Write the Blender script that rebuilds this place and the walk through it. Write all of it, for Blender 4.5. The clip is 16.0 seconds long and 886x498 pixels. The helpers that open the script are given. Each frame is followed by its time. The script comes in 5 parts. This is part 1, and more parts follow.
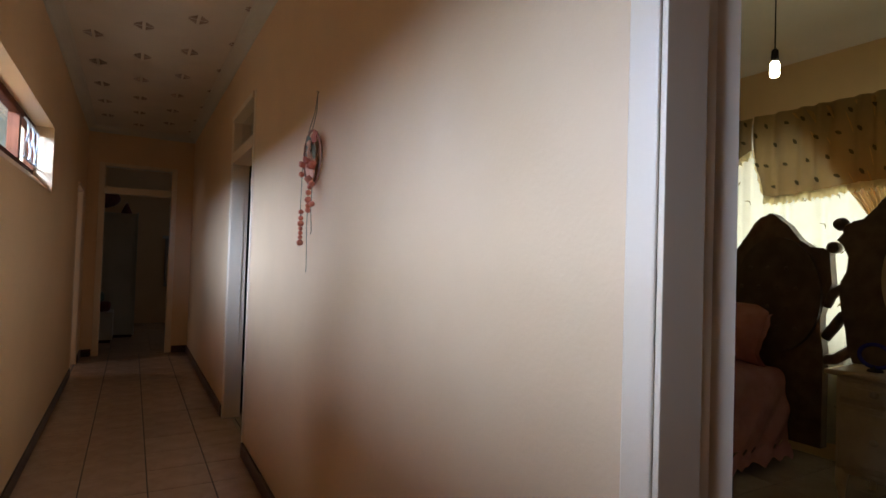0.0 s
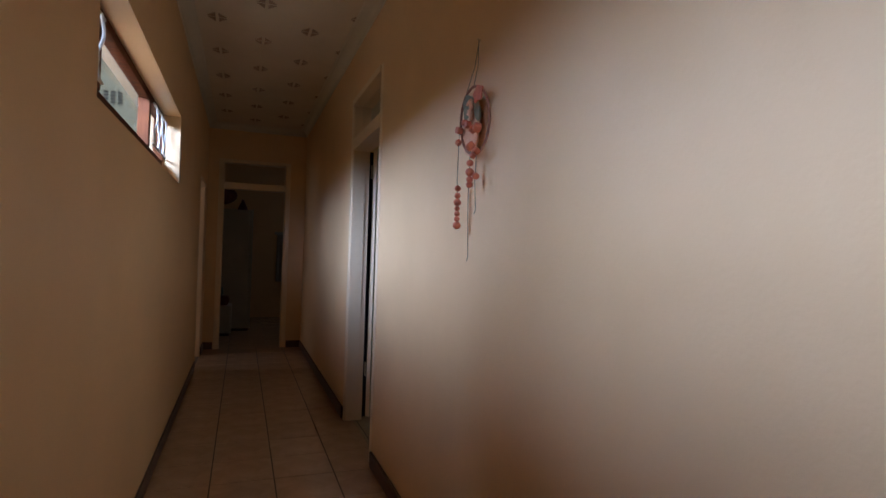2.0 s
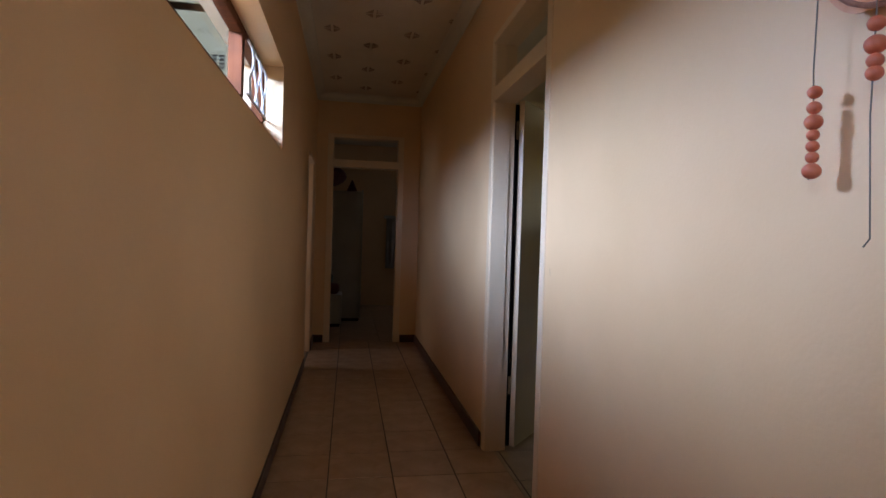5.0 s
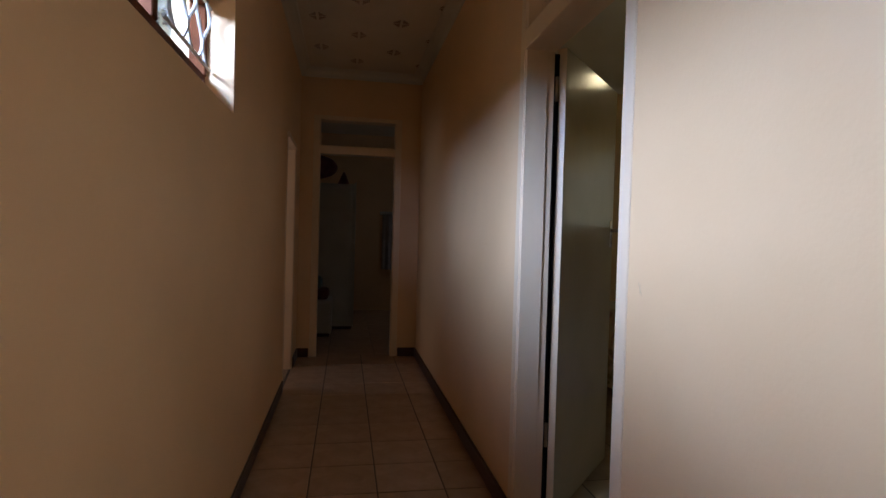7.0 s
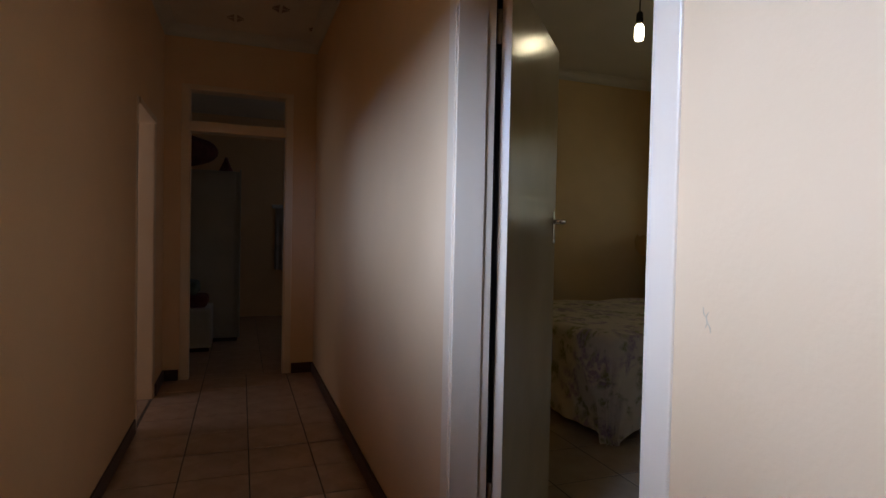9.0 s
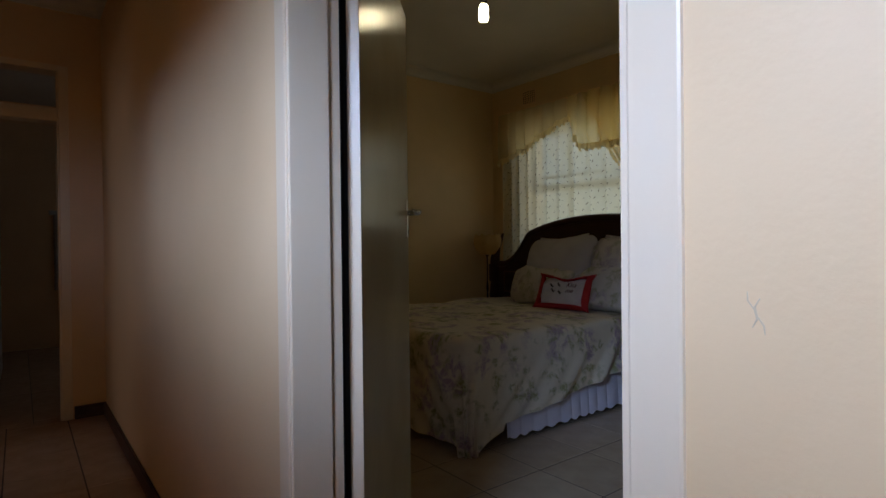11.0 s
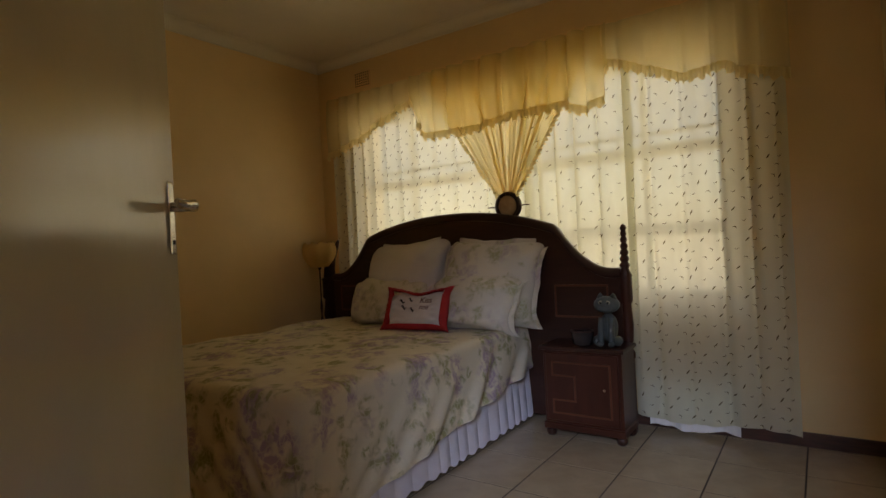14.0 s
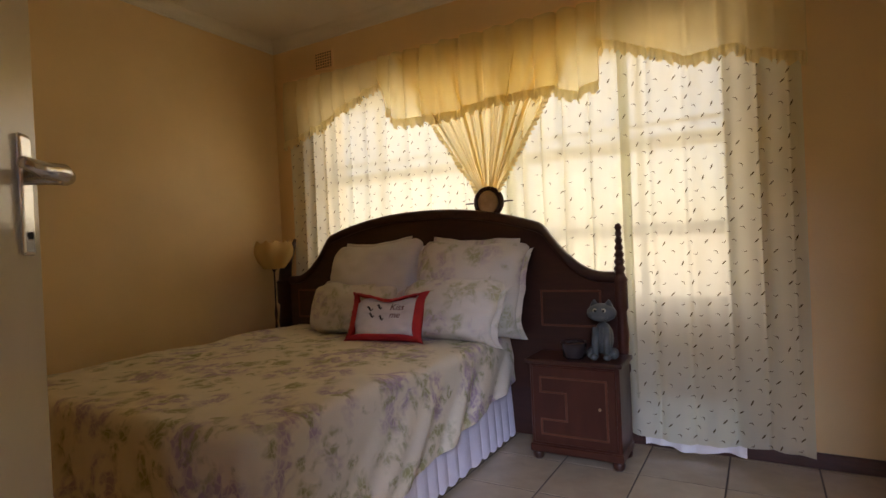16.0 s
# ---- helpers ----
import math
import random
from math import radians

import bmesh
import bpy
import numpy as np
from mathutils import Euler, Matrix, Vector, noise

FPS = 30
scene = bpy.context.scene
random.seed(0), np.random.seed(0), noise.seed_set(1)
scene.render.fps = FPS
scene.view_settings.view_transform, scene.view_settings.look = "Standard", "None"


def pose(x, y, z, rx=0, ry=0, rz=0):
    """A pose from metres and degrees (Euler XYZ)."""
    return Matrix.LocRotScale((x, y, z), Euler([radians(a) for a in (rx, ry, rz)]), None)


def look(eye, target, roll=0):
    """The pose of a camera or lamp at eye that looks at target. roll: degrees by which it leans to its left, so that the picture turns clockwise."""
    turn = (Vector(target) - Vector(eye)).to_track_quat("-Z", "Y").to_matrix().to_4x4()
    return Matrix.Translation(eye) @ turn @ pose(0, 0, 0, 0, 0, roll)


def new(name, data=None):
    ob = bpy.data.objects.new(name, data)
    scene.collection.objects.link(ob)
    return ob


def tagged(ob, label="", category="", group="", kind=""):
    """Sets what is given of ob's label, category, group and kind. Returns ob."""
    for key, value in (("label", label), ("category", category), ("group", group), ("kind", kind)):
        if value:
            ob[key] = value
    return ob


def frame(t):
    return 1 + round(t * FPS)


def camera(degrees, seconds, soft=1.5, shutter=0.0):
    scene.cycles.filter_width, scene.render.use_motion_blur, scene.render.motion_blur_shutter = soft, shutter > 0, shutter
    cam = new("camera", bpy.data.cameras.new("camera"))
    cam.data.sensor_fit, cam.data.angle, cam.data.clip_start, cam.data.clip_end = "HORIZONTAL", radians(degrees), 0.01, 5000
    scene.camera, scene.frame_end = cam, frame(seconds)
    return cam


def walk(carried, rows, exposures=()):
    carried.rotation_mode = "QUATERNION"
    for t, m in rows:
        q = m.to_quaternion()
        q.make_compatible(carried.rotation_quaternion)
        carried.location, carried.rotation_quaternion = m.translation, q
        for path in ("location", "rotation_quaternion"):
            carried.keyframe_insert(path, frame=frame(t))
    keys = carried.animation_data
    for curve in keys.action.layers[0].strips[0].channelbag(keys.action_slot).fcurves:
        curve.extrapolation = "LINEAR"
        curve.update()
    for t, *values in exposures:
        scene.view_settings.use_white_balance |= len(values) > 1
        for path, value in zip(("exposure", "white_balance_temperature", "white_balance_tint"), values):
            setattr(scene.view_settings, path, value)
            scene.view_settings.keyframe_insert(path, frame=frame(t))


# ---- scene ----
cam = camera(77.9, 16.0)
PATH = [
    (0, (0.455, 0.429, 1.244), (1.44, 2.168, 1.29), 1.8),
    (0.5, (0.428, 0.538, 1.233), (1.34, 2.317, 1.278), 1.8),
    (1, (0.419, 0.679, 1.214), (1.247, 2.499, 1.26), 1.8),
    (1.5, (0.411, 0.793, 1.195), (1.156, 2.648, 1.231), 1.8),
    (2, (0.372, 0.958, 1.196), (1.06, 2.836, 1.224), 1.8),
    (2.5, (0.34, 1.094, 1.194), (1.0, 2.981, 1.216), 1.8),
    (3, (0.333, 1.234, 1.181), (0.956, 3.134, 1.193), 1.7),
    (3.5, (0.338, 1.429, 1.186), (0.772, 3.382, 1.178), 1.5),
    (4, (0.337, 1.596, 1.179), (0.681, 3.566, 1.163), 1.6),
    (4.2, (0.307, 1.653, 1.172), (0.654, 3.623, 1.15), 1.7),
    (6.5, (0.392, 2.561, 1.191), (0.72, 4.534, 1.149), 1.7),
    (7, (0.402, 2.748, 1.174), (0.752, 4.717, 1.132), 1.6),
    (7.5, (0.407, 2.915, 1.157), (0.827, 4.87, 1.11), 1.5),
    (8, (0.434, 3.089, 1.167), (0.947, 5.022, 1.113), 1.4),
    (8.5, (0.483, 3.263, 1.168), (1.09, 5.168, 1.119), 1.3),
    (9, (0.524, 3.404, 1.167), (1.215, 5.281, 1.119), 1.2),
    (9.5, (0.538, 3.524, 1.162), (1.402, 5.328, 1.129), 1.1),
    (10, (0.562, 3.64, 1.16), (1.618, 5.339, 1.129), 0.7),
    (10.2, (0.573, 3.663, 1.151), (1.676, 5.33, 1.121), 0.6),
    (12.3, (0.865, 4.034, 1.108), (2.262, 5.465, 1.121), -2.7),
    (12.5, (0.903, 4.08, 1.11), (2.341, 5.47, 1.122), -2.7),
    (13, (0.982, 4.181, 1.121), (2.513, 5.468, 1.122), -2.9),
    (13.5, (1.092, 4.301, 1.123), (2.689, 5.506, 1.118), -3.0),
    (14, (1.198, 4.405, 1.133), (2.843, 5.542, 1.123), -3.0),
    (14.5, (1.279, 4.481, 1.132), (2.964, 5.559, 1.119), -2.9),
    (15, (1.352, 4.553, 1.13), (3.072, 5.573, 1.113), -2.9),
    (15.5, (1.41, 4.635, 1.131), (3.145, 5.63, 1.114), -2.8),
    (16, (1.467, 4.706, 1.136), (3.196, 5.71, 1.12), -2.6),
]

EXPOSURES = [(0, 0.83, 6300, 14), (1.0, 0.42, 6400, 14), (2.0, 0.5, 6500, 16), (3.0, 0.76, 6700, 18), (3.5, 0.9, 6900, 18), (4.2, 0.88, 6700, 17), (6.5, 0.73, 6300, 16), (9.0, 0.7, 6100, 17), (10.0, 0.58, 6000, 15), (12.5, 0.92, 7000, 14),
             (13.5, 1.42, 7700, 18), (14.0, 1.62, 8200, 20), (14.5, 1.76, 8900, 23), (15.0, 1.94, 8600, 23), (15.5, 2.16, 8000, 26), (16.0, 2.3, 7600, 29)]
walk(cam, [(t, look(eye, target, roll)) for t, eye, target, roll in PATH], EXPOSURES)

# ---- world, sun, large lights ----
world = bpy.data.worlds.new("overcast_sky")
scene.world = world
world.use_nodes = True
wn = world.node_tree
sky = wn.nodes.new("ShaderNodeTexSky")
sky.sky_type, sky.sun_disc = "NISHITA", False
sky.sun_elevation, sky.sun_rotation = radians(68), radians(190)
wn.links.new(sky.outputs[0], wn.nodes["Background"].inputs[0])
wn.nodes["Background"].inputs[1].default_value = 0.073

sun = new("sun", bpy.data.lights.new("sun", "SUN"))
sun.data.energy, sun.data.angle, sun.data.color = 3.2, radians(15), (1.0, 0.95, 0.88)
sun.matrix_world = look((0, 0, 0), (0.06, 0.36, -0.93))


def area_lamp(name, eye, target, w, h, watts, color, spread=180):
    d = bpy.data.lights.new(name, "AREA")
    d.shape, d.size, d.size_y, d.energy, d.color, d.spread = "RECTANGLE", w, h, watts, color, radians(spread)
    ob = new(name, d)
    ob.matrix_world = look(eye, target)
    return ob


# sky light at the openings: passage window, bedroom windows
SKYBLUE = (0.455, 0.63, 1.0)
area_lamp("sky_light_passage", (-0.76, 3.74, 2.235), (0.34, 4.52, 1.744), 0.64, 0.25, 66, SKYBLUE)
area_lamp("sky_light_passage_front", (-0.80, 1.32, 2.235), (0.3, 1.32, 1.744), 2.3, 0.36, 72, SKYBLUE)
# Added fill lamp inside the side room, which has no window.
area_lamp("fill_light_side_room", (-1.74, 7.35, 1.5), (0, 7.6, 1.3), 0.9, 0.9, 3.2, (0.75, 0.85, 1.0))
# Unseen helper lamp brightens the end room; no opening is built there.
area_lamp("fill_light_end_room", (2.26, 9.7, 1.6), (0, 9.7, 1.2), 0.8, 0.9, 0.7, (0.8, 0.9, 1.0))
area_lamp("sky_light_bedroom", (4.86, 6.12, 1.48), (3.0, 6.12, 1.40), 2.6, 1.35, 4.7, (1.0, 0.97, 0.90))
area_lamp("sky_light_front_room", (4.86, 2.2, 1.48), (3.0, 2.2, 1.40), 1.9, 1.35, 36, (0.92, 0.97, 1.0))



# ---- materials ----
def material(name, color, rough=0.6, metal=0.0, spec=0.5):
    m = bpy.data.materials.new(name)
    m.use_nodes = True
    b = m.node_tree.nodes["Principled BSDF"]
    b.inputs["Base Color"].default_value = (*color, 1)
    b.inputs["Roughness"].default_value = rough
    b.inputs["Metallic"].default_value = metal
    b.inputs["Specular IOR Level"].default_value = spec
    return m


def varied(name, c1, c2, scale, rough=0.6, metal=0.0, bump=0.0, bump_scale=None, detail=5, stretch=(1, 1, 1), spec=0.5,
           c3=None, scale3=1.2, amount3=0.3, lo=0.35, hi=0.65, rough_var=0.08, random_piece=0.0):
    """Two-scale noise colour, roughness variation and bump."""
    m = material(name, c1, rough, metal, spec)
    t = m.node_tree
    n, l = t.nodes, t.links
    b = n["Principled BSDF"]
    co = n.new("ShaderNodeTexCoord")
    mp = n.new("ShaderNodeMapping")
    mp.inputs["Scale"].default_value = stretch
    l.new(co.outputs["Object"], mp.inputs[0])
    nz = n.new("ShaderNodeTexNoise")
    nz.inputs["Scale"].default_value, nz.inputs["Detail"].default_value = scale, detail
    l.new(mp.outputs[0], nz.inputs["Vector"])
    rp = n.new("ShaderNodeValToRGB")
    rp.color_ramp.elements[0].position, rp.color_ramp.elements[1].position = lo, hi
    rp.color_ramp.elements[0].color, rp.color_ramp.elements[1].color = (*c1, 1), (*c2, 1)
    l.new(nz.outputs[0], rp.inputs[0])
    out = rp.outputs[0]
    if c3:
        n3 = n.new("ShaderNodeTexNoise")
        n3.inputs["Scale"].default_value, n3.inputs["Detail"].default_value = scale3, 6
        l.new(mp.outputs[0], n3.inputs["Vector"])
        r3 = n.new("ShaderNodeMapRange")
        r3.inputs[1].default_value, r3.inputs[2].default_value, r3.inputs[4].default_value = 0.45, 0.75, amount3
        l.new(n3.outputs[0], r3.inputs[0])
        mx = n.new("ShaderNodeMix")
        mx.data_type = "RGBA"
        mx.inputs["B"].default_value = (*c3, 1)
        l.new(r3.outputs[0], mx.inputs["Factor"])
        l.new(out, mx.inputs["A"])
        out = mx.outputs["Result"]
    if random_piece:
        oi = n.new("ShaderNodeObjectInfo")
        rr = n.new("ShaderNodeMapRange")
        rr.inputs[3].default_value, rr.inputs[4].default_value = 1 - random_piece, 1 + random_piece
        l.new(oi.outputs["Random"], rr.inputs[0])
        hs = n.new("ShaderNodeHueSaturation")
        l.new(rr.outputs[0], hs.inputs["Value"])
        l.new(out, hs.inputs["Color"])
        out = hs.outputs[0]
    l.new(out, b.inputs["Base Color"])
    rv = n.new("ShaderNodeMapRange")
    rv.inputs[3].default_value, rv.inputs[4].default_value = max(0.02, rough - rough_var), min(1, rough + rough_var)
    l.new(nz.outputs[0], rv.inputs[0])
    l.new(rv.outputs[0], b.inputs["Roughness"])
    if bump:
        nb = n.new("ShaderNodeTexNoise")
        nb.inputs["Scale"].default_value, nb.inputs["Detail"].default_value = bump_scale or scale * 6, 4
        l.new(mp.outputs[0], nb.inputs["Vector"])
        bp = n.new("ShaderNodeBump")
        bp.inputs["Strength"].default_value, bp.inputs["Distance"].default_value = bump, 0.004
        l.new(nb.outputs[0], bp.inputs["Height"])
        l.new(bp.outputs[0], b.inputs["Normal"])
    return m


def cloth(name, color, rough=0.9, see=0.0, trans=0.5, tint=None, motif=None, weave=0.15):
    """A thin curtain cloth: diffuse and translucent, partly open weave; motif draws scattered little leaves."""
    m = bpy.data.materials.new(name)
    m.use_nodes = True
    t = m.node_tree
    n, l = t.nodes, t.links
    n.clear()
    o = n.new("ShaderNodeOutputMaterial")
    di, tr, tp = n.new("ShaderNodeBsdfDiffuse"), n.new("ShaderNodeBsdfTranslucent"), n.new("ShaderNodeBsdfTransparent")
    a, b = n.new("ShaderNodeMixShader"), n.new("ShaderNodeMixShader")
    a.inputs[0].default_value, b.inputs[0].default_value = trans, see
    co = n.new("ShaderNodeTexCoord")
    nz = n.new("ShaderNodeTexNoise")
    nz.inputs["Scale"].default_value, nz.inputs["Detail"].default_value = 6, 4
    l.new(co.outputs["Object"], nz.inputs["Vector"])
    rp = n.new("ShaderNodeValToRGB")
    rp.color_ramp.elements[0].position, rp.color_ramp.elements[1].position = 0.3, 0.7
    rp.color_ramp.elements[0].color = (*[c * (1 - weave) for c in color], 1)
    rp.color_ramp.elements[1].color = (*color, 1)
    l.new(nz.outputs[0], rp.inputs[0])
    l.new(rp.outputs[0], di.inputs[0])
    tint = tint or color
    tr.inputs[0].default_value = (*tint, 1)
    tp.inputs[0].default_value = (*[0.5 + 0.5 * c for c in tint], 1)
    l.new(di.outputs[0], a.inputs[1])
    l.new(tr.outputs[0], a.inputs[2])
    l.new(a.outputs[0], b.inputs[1])
    l.new(tp.outputs[0], b.inputs[2])
    l.new(b.outputs[0], o.inputs[0])
    return m


PEACH = varied("peach_wall_paint", (0.83, 0.555, 0.295), (0.87, 0.59, 0.32), 3, 0.5, bump=0.12, bump_scale=90, c3=(0.75, 0.49, 0.23), scale3=1.4, amount3=0.35)
OCHRE = varied("warm_ochre_bedroom_paint", (0.79, 0.575, 0.295), (0.83, 0.61, 0.32), 3, 0.5, bump=0.12, bump_scale=90, c3=(0.68, 0.48, 0.235), scale3=1.4, amount3=0.35)
PINKWALL = varied("outer_wall_plaster", (0.30, 0.30, 0.24), (0.36, 0.36, 0.29), 2, 0.85, bump=0.3, bump_scale=60)
WINGWALL = varied("grey_green_plaster", (0.22, 0.235, 0.17), (0.27, 0.285, 0.21), 2, 0.85, bump=0.3, bump_scale=60)
CEILING = varied("ceiling_board_paint", (0.74, 0.64, 0.50), (0.80, 0.70, 0.56), 2, 0.7, c3=(0.5, 0.42, 0.32), amount3=0.3)
MOTIF = material("ceiling_print", (0.42, 0.30, 0.21), 0.7)
CEIL2 = varied("bedroom_ceiling_paint", (0.70, 0.64, 0.52), (0.75, 0.69, 0.57), 2, 0.6)
WHITE = varied("white_gloss_enamel", (0.84, 0.64, 0.415), (0.89, 0.685, 0.455), 4, 0.38, bump=0.10, bump_scale=45, c3=(0.68, 0.60, 0.49), scale3=16, amount3=0.15)
CREAM = varied("cream_door_enamel", (0.62, 0.53, 0.34), (0.68, 0.59, 0.39), 2.5, 0.20, bump=0.08, bump_scale=25, c3=(0.5, 0.45, 0.32), scale3=4, amount3=0.25)
SKIRT = varied("dark_red_brown_skirting", (0.060, 0.028, 0.020), (0.095, 0.040, 0.028), 9, 0.35, stretch=(1, 1, 6), bump=0.1)
TILE = varied("beige_ceramic_tile", (0.44, 0.29, 0.19), (0.52, 0.35, 0.235), 7, 0.10, c3=(0.35, 0.22, 0.14), scale3=18, amount3=0.4, bump=0.03, bump_scale=8, random_piece=0.05)
TILE2 = varied("pale_cream_ceramic_tile", (0.36, 0.275, 0.185), (0.42, 0.33, 0.225), 7, 0.18, c3=(0.32, 0.26, 0.185), scale3=18, amount3=0.4, bump=0.03, bump_scale=8, random_piece=0.05)
GROUT = varied("dark_grout", (0.06, 0.042, 0.03), (0.10, 0.075, 0.055), 20, 0.95)
DARKWOOD = varied("dark_mahogany_veneer", (0.038, 0.0135, 0.009), (0.050, 0.0175, 0.011), 6, 0.32, stretch=(1, 1, 7), bump=0.02, bump_scale=30)
REDWOOD = varied("red_mahogany_veneer", (0.055, 0.0145, 0.008), (0.072, 0.019, 0.010), 4, 0.34, stretch=(4, 4, 1), bump=0.06, bump_scale=30)
INLAY = varied("light_inlay_veneer", (0.115, 0.040, 0.020), (0.145, 0.053, 0.027), 12, 0.36)
CHROME = varied("worn_chrome", (0.62, 0.60, 0.56), (0.72, 0.70, 0.66), 20, 0.18, 1.0)
BRASS = varied("aged_brass_hinge", (0.45, 0.38, 0.26), (0.60, 0.52, 0.38), 30, 0.35, 1.0)
# Black: painted hinge gap shade, dark discs for holes, real black fittings.
GAP = material("black_gap_shade_and_fittings", (0.01, 0.009, 0.008), 0.9)
GLASSM = bpy.data.materials.new("window_glass")
GLASSM.use_nodes = True
_g = GLASSM.node_tree
_g.nodes.clear()
_o, _m, _t, _s, _f, _p, _q = (_g.nodes.new("ShaderNode" + k) for k in ("OutputMaterial", "MixShader", "BsdfTransparent", "BsdfGlossy", "LayerWeight", "Math", "Math"))
_s.inputs["Roughness"].default_value = 0.02
_p.operation, _q.operation = "POWER", "MULTIPLY_ADD"
_p.inputs[1].default_value, _q.inputs[1].default_value, _q.inputs[2].default_value = 5.0, 0.5, 0.03
_g.links.new(_f.outputs["Facing"], _p.inputs[0]), _g.links.new(_p.outputs[0], _q.inputs[0]), _g.links.new(_q.outputs[0], _m.inputs[0])
_g.links.new(_t.outputs[0], _m.inputs[1]), _g.links.new(_s.outputs[0], _m.inputs[2]), _g.links.new(_m.outputs[0], _o.inputs[0])
FRAMEWOOD = varied("brown_window_frame", (0.10, 0.032, 0.012), (0.15, 0.048, 0.018), 9, 0.75, spec=0.15, stretch=(1, 6, 1))
BARPAINT = varied("cream_painted_bar", (0.66, 0.64, 0.58), (0.74, 0.72, 0.66), 20, 0.4)
SHEER = cloth("cream_sheer_curtain", (0.88, 0.86, 0.72), see=0.17, trans=0.52, tint=(0.85, 0.85, 0.64))
GOLD = cloth("golden_voile", (0.90, 0.76, 0.42), see=0.42, trans=0.64, tint=(0.99, 0.85, 0.48))
PALEGOLD = cloth("pale_gold_valance", (0.90, 0.78, 0.48), see=0.28, trans=0.55, tint=(0.93, 0.78, 0.45))
FRILL = cloth("gold_frill", (0.90, 0.77, 0.46), see=0.06, trans=0.50, tint=(0.92, 0.78, 0.42))
LEAF = cloth("woven_leaf_motif", (0.12, 0.09, 0.04), see=0.02, trans=0.5, tint=(0.14, 0.11, 0.045))
LINING = varied("white_lining_cloth", (0.76, 0.75, 0.74), (0.82, 0.81, 0.80), 14, 0.9)


# ---- mesh helpers ----
def finish(bm, name, mat, smooth=False):
    me = bpy.data.meshes.new(name)
    bmesh.ops.recalc_face_normals(bm, faces=bm.faces[:])
    if smooth:
        for f in bm.faces:
            f.smooth = True
    bm.to_mesh(me)
    bm.free()
    for k in (mat if isinstance(mat, (list, tuple)) else [mat]):
        me.materials.append(k)
    return me


def thing(name, at, label, category, group="", kind=""):
    ob = new(name)
    ob.location = at
    ob.empty_display_size = 0.05
    return tagged(ob, label, category, group, kind)


def part(name, bm, mat, parent, label="", smooth=False):
    """Links a bmesh, given in world metres, as one mesh under a thing or a part."""
    ob = new(name, finish(bm, name, mat, smooth))
    if parent:
        ob.parent = parent
        ob.matrix_parent_inverse = Matrix.Translation(-parent.location)
    return tagged(ob, label)


def structure(name, bm, mat, label, category, smooth=False):
    return tagged(new(name, finish(bm, name, mat, smooth)), label, category, kind="structure")


def box(bm, x0, x1, y0, y1, z0, z1, bevel=0.0, seg=1, m=None):
    vs = bmesh.ops.create_cube(bm, size=1.0)["verts"]
    bmesh.ops.scale(bm, vec=(x1 - x0, y1 - y0, z1 - z0), verts=vs)
    bmesh.ops.translate(bm, vec=((x0 + x1) / 2, (y0 + y1) / 2, (z0 + z1) / 2), verts=vs)
    if bevel:
        es = list({e for v in vs for e in v.link_edges})
        r = bmesh.ops.bevel(bm, geom=es, offset=bevel, segments=seg, affect="EDGES", profile=0.5)
        vs = list({v for f in r["faces"] for v in f.verts} | {v for v in vs if v.is_valid})
    if m:
        bmesh.ops.transform(bm, matrix=m, verts=vs)
    return vs


def boxes(*rows, bevel=0.0, seg=1):
    bm = bmesh.new()
    for r in rows:
        box(bm, *r, bevel=bevel, seg=seg)
    return bm


def lathe(bm, profile, at, seg=20, axis="z"):
    """profile: (radius, height) rows, turned round an axis through at."""
    rings = []
    for r, h in profile:
        ring = []
        for k in range(seg):
            a = 2 * math.pi * k / seg
            p = (r * math.cos(a), r * math.sin(a), h)
            p = {"z": p, "x": (p[2], p[0], p[1]), "y": (p[0], p[2], p[1])}[axis]
            ring.append(bm.verts.new((at[0] + p[0], at[1] + p[1], at[2] + p[2])))
        rings.append(ring)
    for a, b in zip(rings, rings[1:]):
        for k in range(seg):
            bm.faces.new((a[k], a[(k + 1) % seg], b[(k + 1) % seg], b[k]))
    bm.faces.new(rings[0])
    bm.faces.new(rings[-1])
    return bm


def tube(bm, pts, r, seg=8):
    pts = [Vector(p) for p in pts]
    rings = []
    for i, p in enumerate(pts):
        d = (pts[min(i + 1, len(pts) - 1)] - pts[max(i - 1, 0)]).normalized()
        u = d.orthogonal().normalized() if i == 0 else (rings[-1][1] - d * rings[-1][1].dot(d)).normalized()
        v = d.cross(u)
        rr = r[i] if isinstance(r, (list, tuple)) else r
        rings.append(([bm.verts.new(p + rr * (math.cos(2 * math.pi * k / seg) * u + math.sin(2 * math.pi * k / seg) * v)) for k in range(seg)], u))
    for (a, _), (b, _) in zip(rings, rings[1:]):
        for k in range(seg):
            bm.faces.new((a[k], a[(k + 1) % seg], b[(k + 1) % seg], b[k]))
    bm.faces.new(rings[0][0])
    bm.faces.new(rings[-1][0])
    return bm


def ball(bm, at, r, seg=14, scale=(1, 1, 1)):
    vs = bmesh.ops.create_uvsphere(bm, u_segments=seg, v_segments=max(6, seg * 2 // 3), radius=r)["verts"]
    bmesh.ops.scale(bm, vec=scale, verts=vs)
    bmesh.ops.translate(bm, vec=at, verts=vs)
    return bm


def grid(bm, nu, nv, fn, closed_u=False):
    """A sheet of (nu x nv) cells; fn(u, v) with both in 0..1 gives the place."""
    rows = [[bm.verts.new(fn(i / nu, j / nv)) for i in range(nu + 1)] for j in range(nv + 1)]
    for a, b in zip(rows, rows[1:]):
        for i in range(nu):
            bm.faces.new((a[i], a[i + 1], b[i + 1], b[i]))
    return bm


